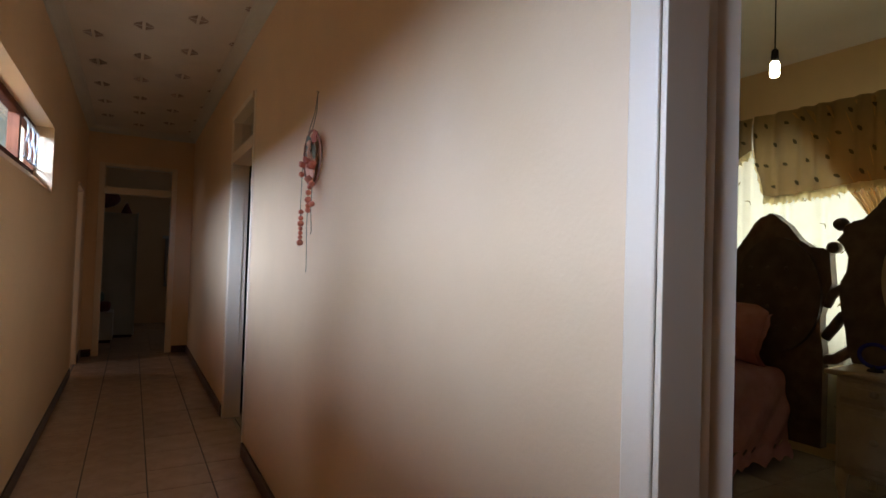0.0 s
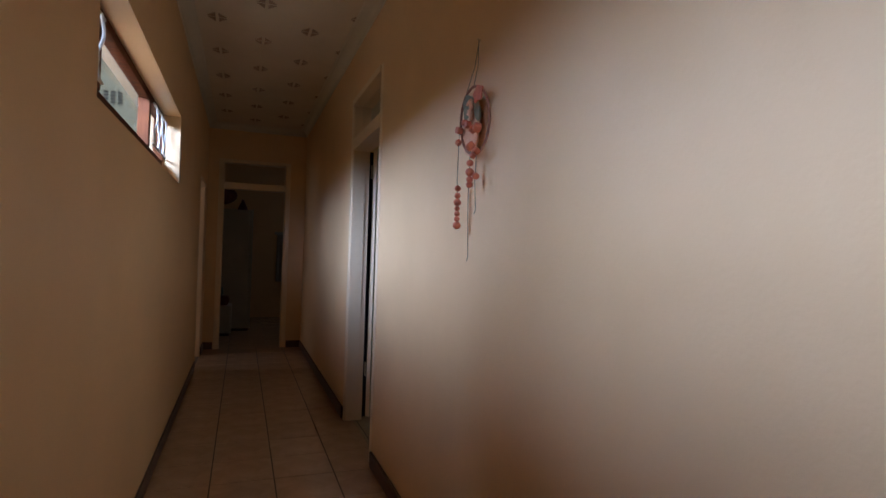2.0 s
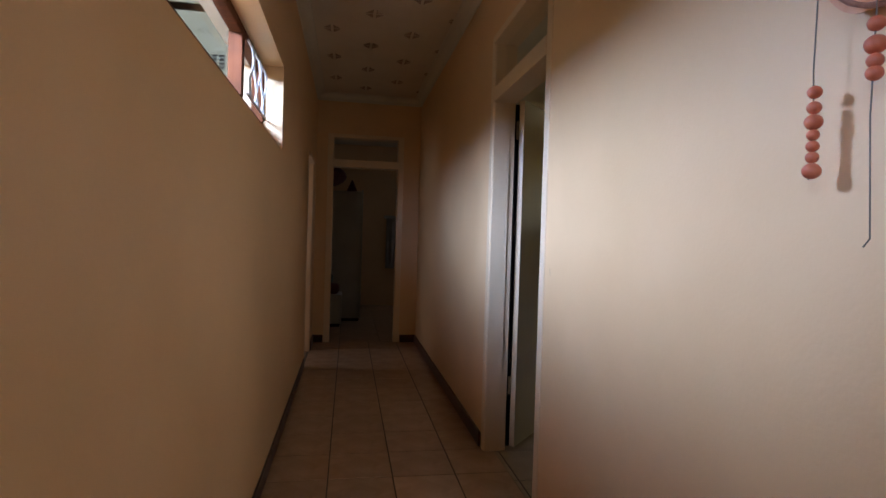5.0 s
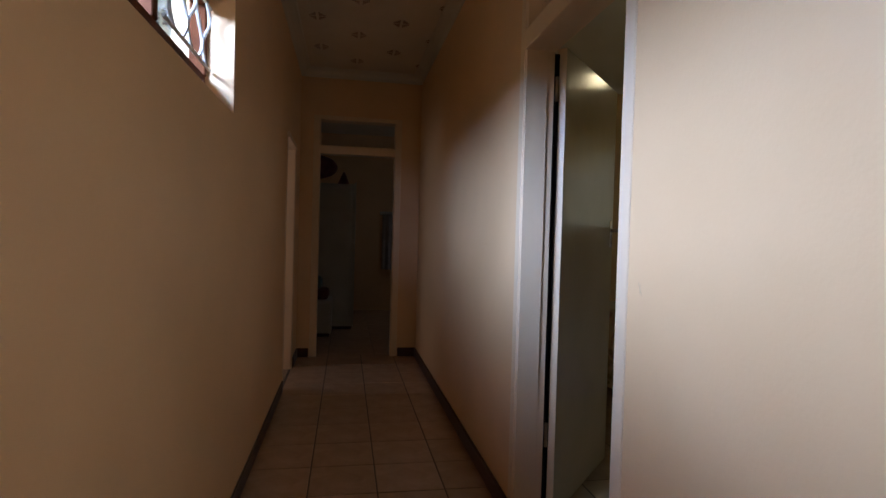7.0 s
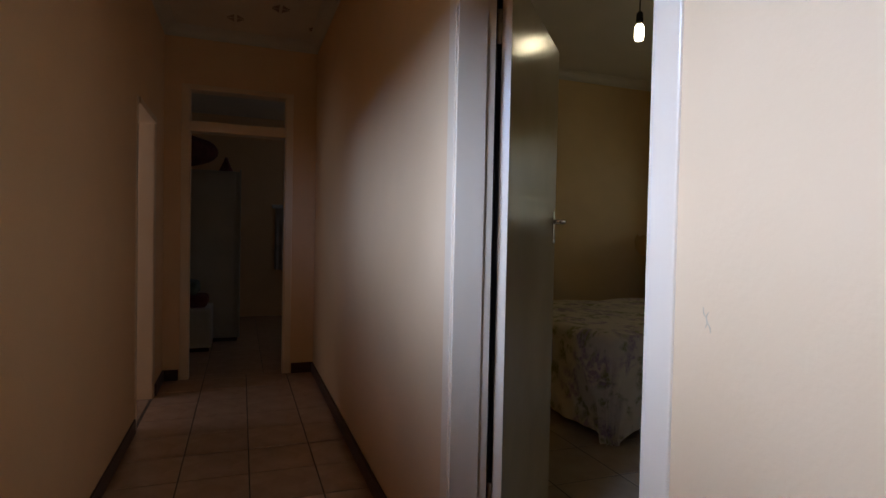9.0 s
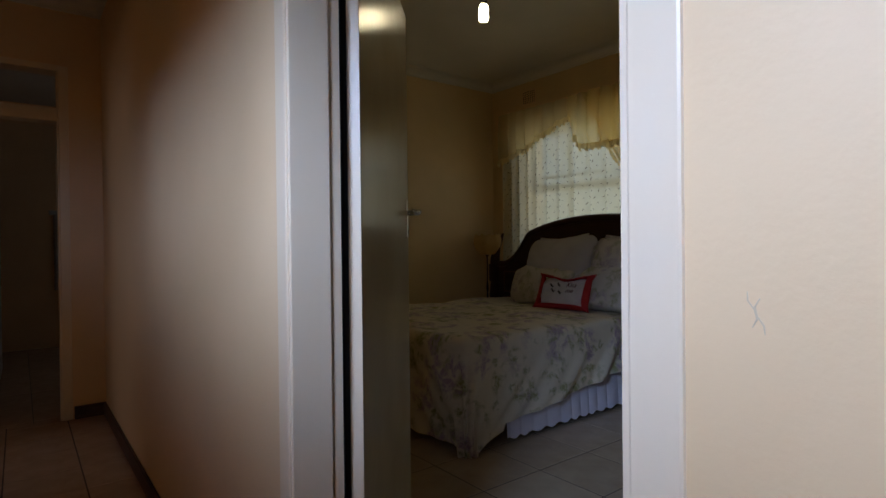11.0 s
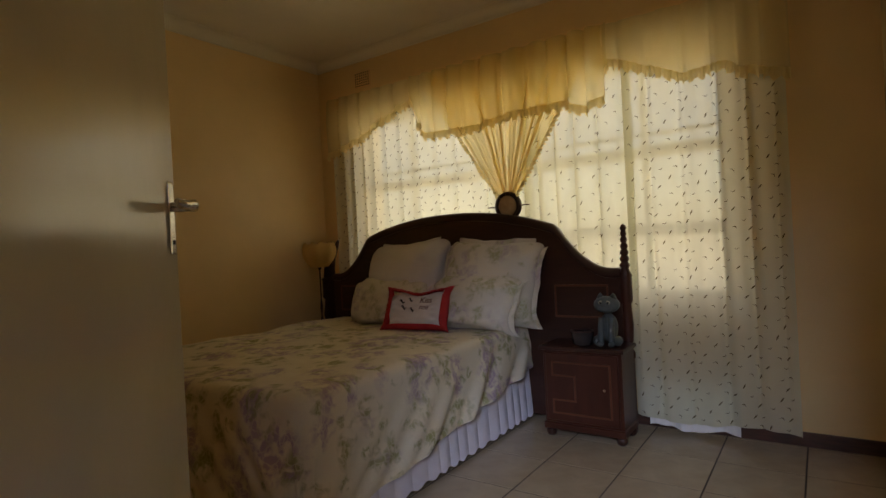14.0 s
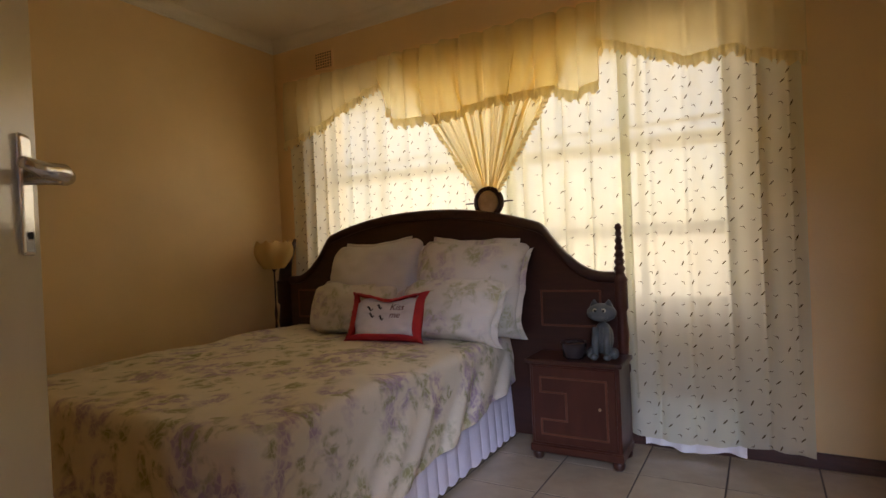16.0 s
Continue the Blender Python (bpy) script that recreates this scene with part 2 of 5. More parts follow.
def plate(bm, outline, x0, x1):
    """An outline of (y, z) rows, extruded between two x."""
    a = [bm.verts.new((x0, y, z)) for y, z in outline]
    b = [bm.verts.new((x1, y, z)) for y, z in outline]
    bm.faces.new(a)
    bm.faces.new(b[::-1])
    for k in range(len(a)):
        j = (k + 1) % len(a)
        bm.faces.new((a[k], b[k], b[j], a[j]))
    return bm


# ---- plan ----
LX, RX, FY, H = -0.04, 1.10, 8.09, 2.73      # passage: two walls, far wall, ceiling
RT = 0.12                                    # inner wall thickness
WX, NY, SY, H2 = 4.57, 7.97, 3.47, 2.76      # bedroom: window wall, north and south walls
D2 = (4.07, 4.89)                            # bedroom door opening along y
D1 = (0.14, 0.955)                           # front room door opening
DH, FT, SH = 1.975, 2.27, 1.90               # door head, fanlight top, head of the side room door
BACK = -2.2

# walls of the passage
W0, W1, WZ0, WZ1 = 2.80, 5.0, 1.735, 2.075   # passage window
V0, V1 = -0.40, 1.92                         # its twin nearer the front door
bm = boxes((LX - 0.23, LX, BACK, V0, -0.02, H), (LX - 0.23, LX, V0, V1, -0.02, WZ0), (LX - 0.23, LX, V0, V1, WZ1, H), (LX - 0.23, LX, V1, W0, -0.02, H),
           (LX - 0.23, LX, W0, W1, -0.02, 1.60), (LX - 0.23, LX, W0, W1, WZ1, H),
           (LX - 0.23, LX, W1, 6.98, -0.02, H), (LX - 0.23, LX, 6.98, 7.62, SH, H), (LX - 0.23, LX, 7.62, FY + RT, -0.02, H))
v = [bm.verts.new(p) for p in ((LX, W0, 1.60), (LX - 0.23, W0, 1.60), (LX - 0.23, W0, WZ0), (LX - 0.10, W0, WZ0), (LX, W0, 1.63),
                               (LX, W1, 1.60), (LX - 0.23, W1, 1.60), (LX - 0.23, W1, WZ0), (LX - 0.10, W1, WZ0), (LX, W1, 1.63))]
for k in range(5):
    bm.faces.new((v[k], v[(k + 1) % 5], v[5 + (k + 1) % 5], v[5 + k]))
structure("wall_west", bm, PEACH, "peach painted passage wall with a high strip window", "wall")
bm = boxes((RX, RX + RT, BACK, D1[0], -0.02, H2), (RX, RX + RT, D1[0], D1[1], FT, H2), (RX, RX + RT, D1[1], D2[0], -0.02, H2),
           (RX, RX + RT, D2[0], D2[1], FT, H2), (RX, RX + RT, D2[1], FY + RT, -0.02, H2))
structure("wall_east", bm, PEACH, "peach painted passage wall with two bedroom doorways", "wall")
FX = (0.135, 0.86)
bm = boxes((LX - 0.23, FX[0], FY, FY + RT, -0.02, H), (FX[0], FX[1], FY, FY + RT, FT, H), (FX[1], RX, FY, FY + RT, -0.02, H))
structure("wall_passage_end", bm, PEACH, "peach wall at the passage end with a doorway", "wall")
structure("wall_behind", boxes((LX - 0.23, RX + RT, BACK - 0.12, BACK, -0.02, H)), PEACH, "peach painted wall closing the passage", "wall")
# bedroom and front room walls
BW = (4.82, 7.50, 0.76, 2.18)                # bedroom window
FW = (1.30, 3.05, 0.76, 2.18)                # front room window
T = 0.23
rows = []
last = -1.0
for a, b, z0, z1 in (FW, BW):
    rows += [(WX, WX + T, last, a, -0.02, H2), (WX, WX + T, a, b, -0.02, z0), (WX, WX + T, a, b, z1, H2)]
    last = b
rows.append((WX, WX + T, last, 11.4, -0.02, H2))
structure("wall_window_side", boxes(*rows), OCHRE, "peach painted outer wall with two wide windows", "wall")
structure("wall_bedroom_north", boxes((RX + RT, WX, NY, NY + RT, -0.02, H2)), OCHRE, "peach painted bedroom wall", "wall")
structure("wall_between_bedrooms", boxes((RX + RT, WX, SY - RT, SY, -0.02, H2)), OCHRE, "peach painted wall between two bedrooms", "wall")
structure("wall_front_room_south", boxes((RX + RT, WX, -1.12, -1.0, -0.02, H2)), PEACH, "peach painted wall of the front room", "wall")
# room past the passage end, and the side room
structure("wall_end_room", boxes((-1.6, -1.48, FY + RT, 11.4, -0.02, H), (-1.6, WX, 11.4, 11.5, -0.02, H), (2.3, 2.4, NY + RT, 11.4, -0.02, H),
                                 (-1.6, LX - 0.23, FY, FY + RT, -0.02, H)), PEACH, "dim painted walls of the end room", "wall")
structure("wall_side_room", boxes((-1.9, -1.78, 6.6, FY, -0.02, H), (-1.9, LX - 0.23, 6.48, 6.6, -0.02, H)), PEACH, "painted walls of the side room", "wall")

# ceilings
bm = boxes((LX - 0.23, RX, BACK, FY + RT, H, H + 0.05))
for k in range(-10, 6):
    for x0, y0 in ((0.165, 4.86), (0.465, 4.52), (0.765, 4.86), (1.05, 4.52)):
        y = y0 + 0.645 * k
        if y < BACK or y > FY:
            continue
        for sx, sy in ((1, 1), (-1, 1), (1, -1), (-1, -1)):
            for r in range(4):
                x_a, x_b, yy = x0 + sx * 0.010, x0 + sx * (0.058 - 0.013 * r), y + sy * (0.014 + 0.016 * r)
                if max(x_a, x_b) > RX - 0.06:
                    continue
                n0 = len(bm.faces)
                box(bm, min(x_a, x_b), max(x_a, x_b), yy - 0.005, yy + 0.005, H - 0.003, H + 0.01)
                bm.faces.ensure_lookup_table()
                for f in bm.faces[n0:]:
                    f.material_index = 1
structure("ceiling_passage", bm, [CEILING, MOTIF], "pale ceiling boards printed with small brown leaf motifs", "ceiling")
structure("ceiling_bedroom", boxes((RX + RT, WX, -1.0, NY, H2, H2 + 0.05)), CEIL2, "plain cream painted ceiling", "ceiling")
structure("ceiling_end_rooms", boxes((-1.9, 2.4, FY + RT, 11.5, H, H + 0.05), (-1.9, LX - 0.23, 6.48, FY + RT, H, H + 0.05)), CEIL2, "plain cream ceiling", "ceiling")
structure("roof", boxes((-0.46, WX + 0.5, BACK - 0.2, 6.42, H2 + 0.10, H2 + 0.16), (-2.1, WX + 0.5, 6.42, 11.6, H2 + 0.10, H2 + 0.16)), PINKWALL, "plain roof sheet", "roof")


def cove(name, a, b, nx, ny, z, size=0.075):
    """A hollow cornice from a to b (x, y); (nx, ny) points into the room."""
    bm = bmesh.new()
    prof = [(0, 0), (0, -size)] + [(0.008 + (size - 0.008) * (1 - math.cos(k * math.pi / 12)), -size + 0.006 + (size - 0.012) * math.sin(k * math.pi / 12)) for k in range(7)] + [(size + 0.008, 0)]
    ends = [[bm.verts.new((p[0] + nx * d, p[1] + ny * d, z + h)) for d, h in prof] for p in (a, b)]
    for k in range(len(prof)):
        j = (k + 1) % len(prof)
        bm.faces.new((ends[0][k], ends[0][j], ends[1][j], ends[1][k]))
    bm.faces.new(ends[0]), bm.faces.new(ends[1])
    return structure(name, bm, CEIL2, "white moulded cove cornice", "cornice")


cove("cornice_1", (LX, BACK), (LX, FY), 1, 0, H - 0.002)
cove("cornice_2", (RX, BACK), (RX, FY), -1, 0, H - 0.002)
cove("cornice_3", (LX, FY), (RX, FY), 0, -1, H - 0.002)
cove("cornice_4", (WX, SY), (WX, NY), -1, 0, H2 - 0.002)
cove("cornice_5", (RX + RT, NY), (WX, NY), 0, -1, H2 - 0.002)


def skirting(name, x0, x1, y0, y1, h=0.085):
    structure(name, boxes((x0, x1, y0, y1, 0.0, h), bevel=0.004), SKIRT, "dark red-brown wooden skirting board", "skirting")


skirting("baseboard_1", LX, LX + 0.010, BACK, 6.92)
skirting("baseboard_8", LX, LX + 0.016, 7.68, FY - 0.016)
skirting("baseboard_2", RX - 0.016, RX, D1[1] + 0.07, D2[0] - 0.062)
skirting("baseboard_3", RX - 0.016, RX, D2[1] + 0.062, FY - 0.016)
skirting("baseboard_4", LX, FX[0] - 0.062, FY - 0.016, FY)
skirting("baseboard_5", FX[1] + 0.062, RX, FY - 0.016, FY)
skirting("baseboard_6", WX - 0.016, WX, 4.14, NY, 0.075)
skirting("baseboard_7", RX + RT, WX - 0.016, NY - 0.016, NY, 0.075)


# ---- door frames and leaves ----
def door_frame(name, along, lo, hi, near, far, stop, label, bar=True):
    """A pressed steel frame with a fanlight in an opening lo..hi; along 'y' (faces x) or 'x' (faces y); near, far: the wall's two faces."""
    t = thing(name, (0, 0, 0), label, "door frame", kind="structure")

    def bx(a0, a1, d0, d1, z0, z1, bevel=0.004):
        d0, d1 = min(d0, d1), max(d0, d1)
        return boxes((d0, d1, a0, a1, z0, z1) if along == "y" else (a0, a1, d0, d1, z0, z1), bevel=bevel, seg=2)
    s = 1 if far > near else -1
    top = FT if bar else SH
    for a0, a1 in ((lo - 0.055, lo), (hi, hi + 0.055)):
        part("architrave", bx(a0, a1, near - s * 0.004, near + s * 0.01, 0, top + 0.03), WHITE, t)
        part("architrave", bx(a0 - (0.006 if a0 < lo else -0.006), a1 - (0.006 if a0 < lo else -0.006), far - s * 0.01, far + s * 0.006, 0, top + 0.03), WHITE, t)
    for a0, a1, b0, b1 in ((lo - 0.004, lo + 0.010, lo - 0.004, lo + 0.003), (hi - 0.010, hi + 0.004, hi - 0.003, hi + 0.004)):
        part("jamb", bx(a0, a1, near + s * 0.002, near + s * 0.094, 0, top, 0.0015), WHITE, t)
        part("rebate", bx(b0, b1, near + s * 0.088, far + s * 0.004, 0, top, 0.001), WHITE, t)
    part("head", bx(lo - 0.002, hi + 0.002, near - s * 0.014, far + s * 0.014, top - 0.01, top + 0.03), WHITE, t)
    if not bar:
        return t
    part("transom", bx(lo + 0.004, hi - 0.004, near - s * 0.006, far + s * 0.006, DH - 0.035, DH + 0.045), WHITE, t)
    pane = part("fanlight_pane", bx(lo + 0.004, hi - 0.004, near + s * 0.055, near + s * 0.060, DH + 0.05, FT - 0.01, 0), GLASSM, t)
    pane.visible_shadow = False
    return t


door_frame("door_1", "y", D1[0], D1[1], RX, RX + RT, 1, "white painted steel door frame of the front room")
door_frame("door_2", "y", D2[0], D2[1], RX, RX + RT, 1, "white painted steel door frame with a fanlight")
door_frame("door_3", "x", FX[0], FX[1], FY, FY + RT, 1, "white painted steel door frame at the passage end")
door_frame("door_4", "y", 6.98, 7.62, LX, LX - 0.23, 1, "white painted steel door frame of the side room", False)


def door_leaf(pivot, angle, label, gap_shade=False, name="door_leaf", width=0.785, thick=0.040):
    """A flush leaf, hinged at pivot; angle: where it points, in degrees from x."""
    t = thing(name, (pivot[0], pivot[1], 0.012), label, "door", kind="structure")
    m = Matrix.Translation((pivot[0], pivot[1], 0)) @ Matrix.Rotation(radians(angle), 4, "Z")

    def put(nm, bm, mat, par, lab="", smooth=False):
        bmesh.ops.transform(bm, matrix=m, verts=bm.verts[:])
        return part(nm, bm, mat, par, lab, smooth)
    put("leaf", boxes((0.004, width, -thick, 0.0, 0.012, DH - 0.006), bevel=0.002), CREAM, t, "flush cream enamelled door leaf")
    put("leaf_edge", boxes((0.0015, 0.004, 0.0005 - thick, -0.0005, 0.014, DH - 0.008)), WHITE, t, "white painted hinge edge")
    # Black strip stands in for the shade between frame and leaf.
    if gap_shade:
        put("hinge_gap_shade", boxes((-0.012, 0.016, 0.0015, 0.0125, 0.014, DH - 0.030), (-0.003, 0.0012, -0.010, 0.0025, 0.014, DH - 0.030), bevel=0.0008), GAP, t, "black strip put in for the shade of the hinge gap")
    for z in (0.36, 1.80):
        h = lathe(bmesh.new(), [(0.001, -0.052), (0.0075, -0.05), (0.0075, -0.018), (0.0068, -0.017), (0.0068, -0.016), (0.0075, -0.015), (0.0075, 0.015), (0.0068, 0.016), (0.0068, 0.017), (0.0075, 0.018), (0.0075, 0.05), (0.001, 0.052)], (-0.008, -0.004, z), 10)
        put("hinge", h, BRASS, t, "worn steel butt hinge", True)
    for s in (-1, 1):
        y = -thick if s < 0 else 0.0
        ya, yb = (y - 0.006, y) if s < 0 else (y, y + 0.006)
        pl = put("handle_plate", boxes((width - 0.064, width - 0.030, ya, yb, 1.145, 1.285), bevel=0.004, seg=2), CHROME, t, "chrome lock plate")
        d = y + s * 0.045
        tube_bm = tube(bmesh.new(), [(width - 0.047, y + s * 0.004, 1.236), (width - 0.047, y + s * 0.03, 1.236), (width - 0.051, d, 1.236), (width - 0.076, d + s * 0.004, 1.237), (width - 0.116, d, 1.234), (width - 0.152, d - s * 0.006, 1.237)],
                       [0.010, 0.0095, 0.011, 0.0105, 0.009, 0.006], 10)
        put("lever", tube_bm, CHROME, pl, "chrome lever handle", True)
        put("keyhole", lathe(bmesh.new(), [(0.0045, -0.0008), (0.0045, 0.0008)], (width - 0.047, y + s * 0.0068, 1.168), 10, "y"), GAP, pl, "dark keyhole")
    return t


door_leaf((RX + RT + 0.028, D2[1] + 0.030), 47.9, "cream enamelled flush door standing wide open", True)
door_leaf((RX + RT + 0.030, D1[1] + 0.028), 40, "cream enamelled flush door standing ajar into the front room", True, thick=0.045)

# ---- passage window ----
def strip_window(name, y0, y1, splits, barred, label):
    """A brown framed strip window high in the passage wall; ornamental bars in the sections named."""
    t = thing(name, (LX - 0.13, (y0 + y1) / 2, WZ0), label, "window", kind="structure")
    x0, x1 = LX - 0.155, LX - 0.105
    for r in ((y0, y1, WZ0, WZ0 + 0.035), (y0, y1, WZ1 - 0.045, WZ1)):
        part("window_frame", boxes((x0, x1, *r), bevel=0.004), FRAMEWOOD, t)
    part("head_lining", boxes((LX - 0.228, x0, y0 + 0.002, y1 - 0.002, WZ1 - 0.008, WZ1 - 0.001)), BARPAINT, t, "white painted outer head")
    edges = [y0] + splits + [y1]
    for k, y in enumerate(edges):
        w = 0.022
        a, b = (y, y + 0.03) if k == 0 else (y - 0.03, y) if k == len(edges) - 1 else (y - w, y + w)
        part("mullion", boxes((x0 - 0.004, x1 + 0.006, a, b, WZ0 + 0.03, WZ1 - 0.04), bevel=0.004), FRAMEWOOD, t)
    for k, (a, b) in enumerate(zip(edges, edges[1:])):
        p = part("pane", boxes((LX - 0.134, LX - 0.131, a + 0.02, b - 0.02, WZ0 + 0.03, WZ1 - 0.04)), GLASSM, t)
        p.visible_shadow = False
        if k in barred:
            # scrolled bars on the room side
            bx = LX - 0.085
            for z in (WZ0 + 0.05, WZ1 - 0.06):
                part("bar", tube(bmesh.new(), [(bx, a + 0.02, z), (bx, b - 0.02, z)], 0.006, 6), BARPAINT, t)
            n = 5
            for i in range(n):
                yc = a + 0.05 + (b - a - 0.1) * (i + 0.5) / n
                s = 1 if i % 2 else -1
                pts = []
                for j in range(13):
                    v = j / 12
                    pts.append((bx + 0.004, yc + s * 0.045 * math.sin(2 * math.pi * v), WZ0 + 0.05 + v * (WZ1 - WZ0 - 0.11)))
                part("scroll_bar", tube(bmesh.new(), pts, 0.0065, 6), BARPAINT, t)
    return t


strip_window("window_1", W0, W1, [3.27, 4.42], (0, 2), "brown framed strip window with cream scrolled burglar bars")
strip_window("window_4", V0, V1, [0.16, 1.36], (0, 2), "brown framed strip window")

# eaves and the neighbouring wing seen through the strip window
EAVE = varied("white_fascia_paint", (0.70, 0.73, 0.78), (0.77, 0.80, 0.85), 5, 0.6)
structure("eaves", boxes((-0.44, LX - 0.23, BACK, 6.42, 2.56, 2.60), (-0.46, -0.44, BACK, 6.42, 2.50, 2.80)), EAVE, "white painted eaves soffit and fascia", "eaves")
wing = structure("wall_wing_outside", boxes((-2.1, LX - 0.23, 6.42, 6.478, -0.3, 3.25)), WINGWALL, "grey-green plastered outside wall of the wing", "wall")
for k in range(4):
    for j in range(3):
        part("vent_slot", boxes((-0.80 + 0.055 * j, -0.764 + 0.055 * j, 6.412, 6.425, 2.44 + 0.030 * k, 2.453 + 0.030 * k)), GAP, wing)
part("downpipe", tube(bmesh.new(), [(-0.42, 6.36, 2.60), (-0.40, 6.37, 2.2), (-0.34, 6.38, 1.9), (-0.34, 6.38, -0.3)], 0.035, 10), PINKWALL, wing, smooth=True)


# ---- bedroom windows ----
STEEL = varied("grey_steel_window", (0.34, 0.34, 0.31), (0.42, 0.42, 0.38), 12, 0.45)


def steel_window(name, y0, y1, z0, z1, verts, horiz, label):
    t = thing(name, (WX + 0.10, (y0 + y1) / 2, z0), label, "window", kind="structure")
    xa, xb = WX + 0.085, WX + 0.115
    for z, w in horiz:
        part("window_frame", boxes((xa, xb, y0, y1, z - w, z + w), bevel=0.003), STEEL, t)
    for y in verts:
        part("mullion", boxes((xa - 0.003, xb + 0.003, y - 0.018, y + 0.018, z0, z1), bevel=0.003), STEEL, t)
    for a, b in zip(verts, verts[1:]):
        p = part("pane", boxes((WX + 0.099, WX + 0.102, a, b, z0 + 0.01, z1 - 0.01)), GLASSM, t)
        p.visible_shadow = False
        w = b - a
        n = max(2, round(w / 0.16))
        for i in range(n):
            for s in (0, 1):
                ya, yb = a + w * i / n, a + w * (i + 1) / n
                if s:
                    ya, yb = yb, ya
                h = (z1 - z0) / 6
                pts = []
                for j in range(7):
                    pts.append((WX + 0.06, ya if j % 2 == 0 else yb, z0 + h * j))
                part("burglar_bar", tube(bmesh.new(), pts, 0.004, 5), BARPAINT, t)
    part("window_sill", boxes((WX - 0.02, WX + 0.09, y0 - 0.02, y1 + 0.02, z0 - 0.03, z0 - 0.002), bevel=0.004), WHITE, t)
    return t


steel_window("window_2", *BW, [4.84, 5.27, 6.15, 7.05, 7.48], [(0.78, 0.018), (1.165, 0.032), (1.64, 0.036), (1.745, 0.010), (2.16, 0.018)], "wide steel framed window with diamond burglar bars")
steel_window("window_3", *FW, [1.32, 1.9, 2.48, 3.03], [(0.78, 0.018), (1.22, 0.018), (1.80, 0.018), (2.16, 0.018)], "steel framed window of the front room")


# ---- bedroom curtains ----
def fold(y, seed=0.0, amp=0.016):
    return amp * (math.sin(y * 46 + 2.2 * math.sin(y * 5 + seed) + seed) + 0.45 * math.sin(y * 81 + 3 * math.sin(y * 3.3 + seed)))


def sheer(name, y0, y1, z0, z1, x, seed, label, amp=0.016, leafsize=1.08, pitch=0.064, mat=SHEER, leaf=LEAF, over=0.0):
    """A sheer panel with folds; its leaf motifs are one stuff part."""
    t = thing(name, (x, (y0 + y1) / 2, z1), label, "curtain", "bedroom sheer curtains")

    def at(u, v):
        y = y0 + (y1 - y0) * u
        z = z1 + (z0 - z1) * v + (0.012 * math.sin(y * 9 + seed) if v > 0.99 else 0)
        return Vector((x + fold(y + 0.012 * math.sin(v * 4 + seed), seed, amp * (0.55 + 0.6 * v)), y + over * math.cos(y * 46 + 2.2 * math.sin(y * 5 + seed) + seed), z))
    bm = grid(bmesh.new(), max(20, int((y1 - y0) / 0.011)), 26, at)
    part("cloth", bm, mat, t, smooth=True)
    bm = bmesh.new()
    rnd = random.Random(int(seed * 100) + 7)
    nu, nv = max(1, int((y1 - y0) / pitch)), int((z1 - z0) / (pitch * 0.8))
    for j in range(nv):
        for i in range(nu):
            u, v = (i + 0.5 + 0.5 * (j % 2) + rnd.uniform(-0.12, 0.12)) / (nu + 0.5), (j + 0.5 + rnd.uniform(-0.1, 0.1)) / nv
            if u > 0.985:
                continue
            c = at(u, v)
            kind = (i + 2 * j) % 3
            a = radians((-55, 35, -20)[kind] + rnd.uniform(-15, 15))
            ln, wd, bend = leafsize * (0.026, 0.023, 0.02)[kind], leafsize * (0.0064, 0.0042, 0.0038)[kind], (0.0, 0.008, -0.007)[kind]
            d, e = Vector((0, math.cos(a), math.sin(a))), Vector((0, -math.sin(a), math.cos(a)))
            ring_a, ring_b = [], []
            for s in range(5):
                q = s / 4
                mid = c + d * ln * (q - 0.5) + e * bend * leafsize * math.sin(math.pi * q) + Vector((-0.0035, 0, 0))
                w = wd * math.sin(math.pi * (0.08 + 0.84 * q))
                du = (mid.y - c.y)
                mid.x = at(min(1, max(0, u + du / (y1 - y0))), v).x - 0.0025
                ring_a.append(bm.verts.new(mid + e * w * 0.5)), ring_b.append(bm.verts.new(mid - e * w * 0.5))
            for s in range(4):
                bm.faces.new((ring_a[s], ring_a[s + 1], ring_b[s + 1], ring_b[s]))
    tagged(part("leaf_print", bm, leaf, t, "small dark woven leaves"), kind="stuff")
    return t


CX = WX - 0.085
sheer("sheer_curtain", 5.95, 7.74, 0.30, 2.35, CX, 0.4, "cream sheer curtain with small dark leaf motifs, behind the bed", amp=0.013, over=0.017)
sheer("sheer_curtain", 5.26, 6.02, 0.30, 2.35, CX - 0.012, 1.7, "cream sheer curtain with leaf motifs, gathered beside the bed", amp=0.034, over=0.030)
sheer("sheer_curtain", 4.52, 5.32, 0.085, 2.36, CX - 0.035, 3.1, "floor-length cream sheer curtain with dark leaf motifs", amp=0.010, over=0.014)
lin = thing("curtain_lining", (CX + 0.02, 5.0, 0.02), "white lining cloth hanging below the sheer curtain", "curtain lining")
part("cloth", grid(bmesh.new(), 60, 8, lambda u, v: (CX - 0.005 + fold(4.80 + 0.47 * u, 5.0, 0.010), 4.80 + 0.47 * u, 0.30 - (0.27 - 0.012 * math.sin(u * 9)) * v)), LINING, lin, smooth=True)
rail = thing("curtain_rail", (WX - 0.06, 6.1, 2.385), "white curtain rail above the bedroom window", "curtain rail")
part("rail", boxes((WX - 0.10, WX - 0.085, 4.5, 7.76, 2.375, 2.395), bevel=0.003), WHITE, rail)
for y in (4.6, 5.4, 6.8, 7.66):
    part("bracket", boxes((WX - 0.09, WX, y - 0.012, y + 0.012, 2.378, 2.41), bevel=0.003), WHITE, rail)


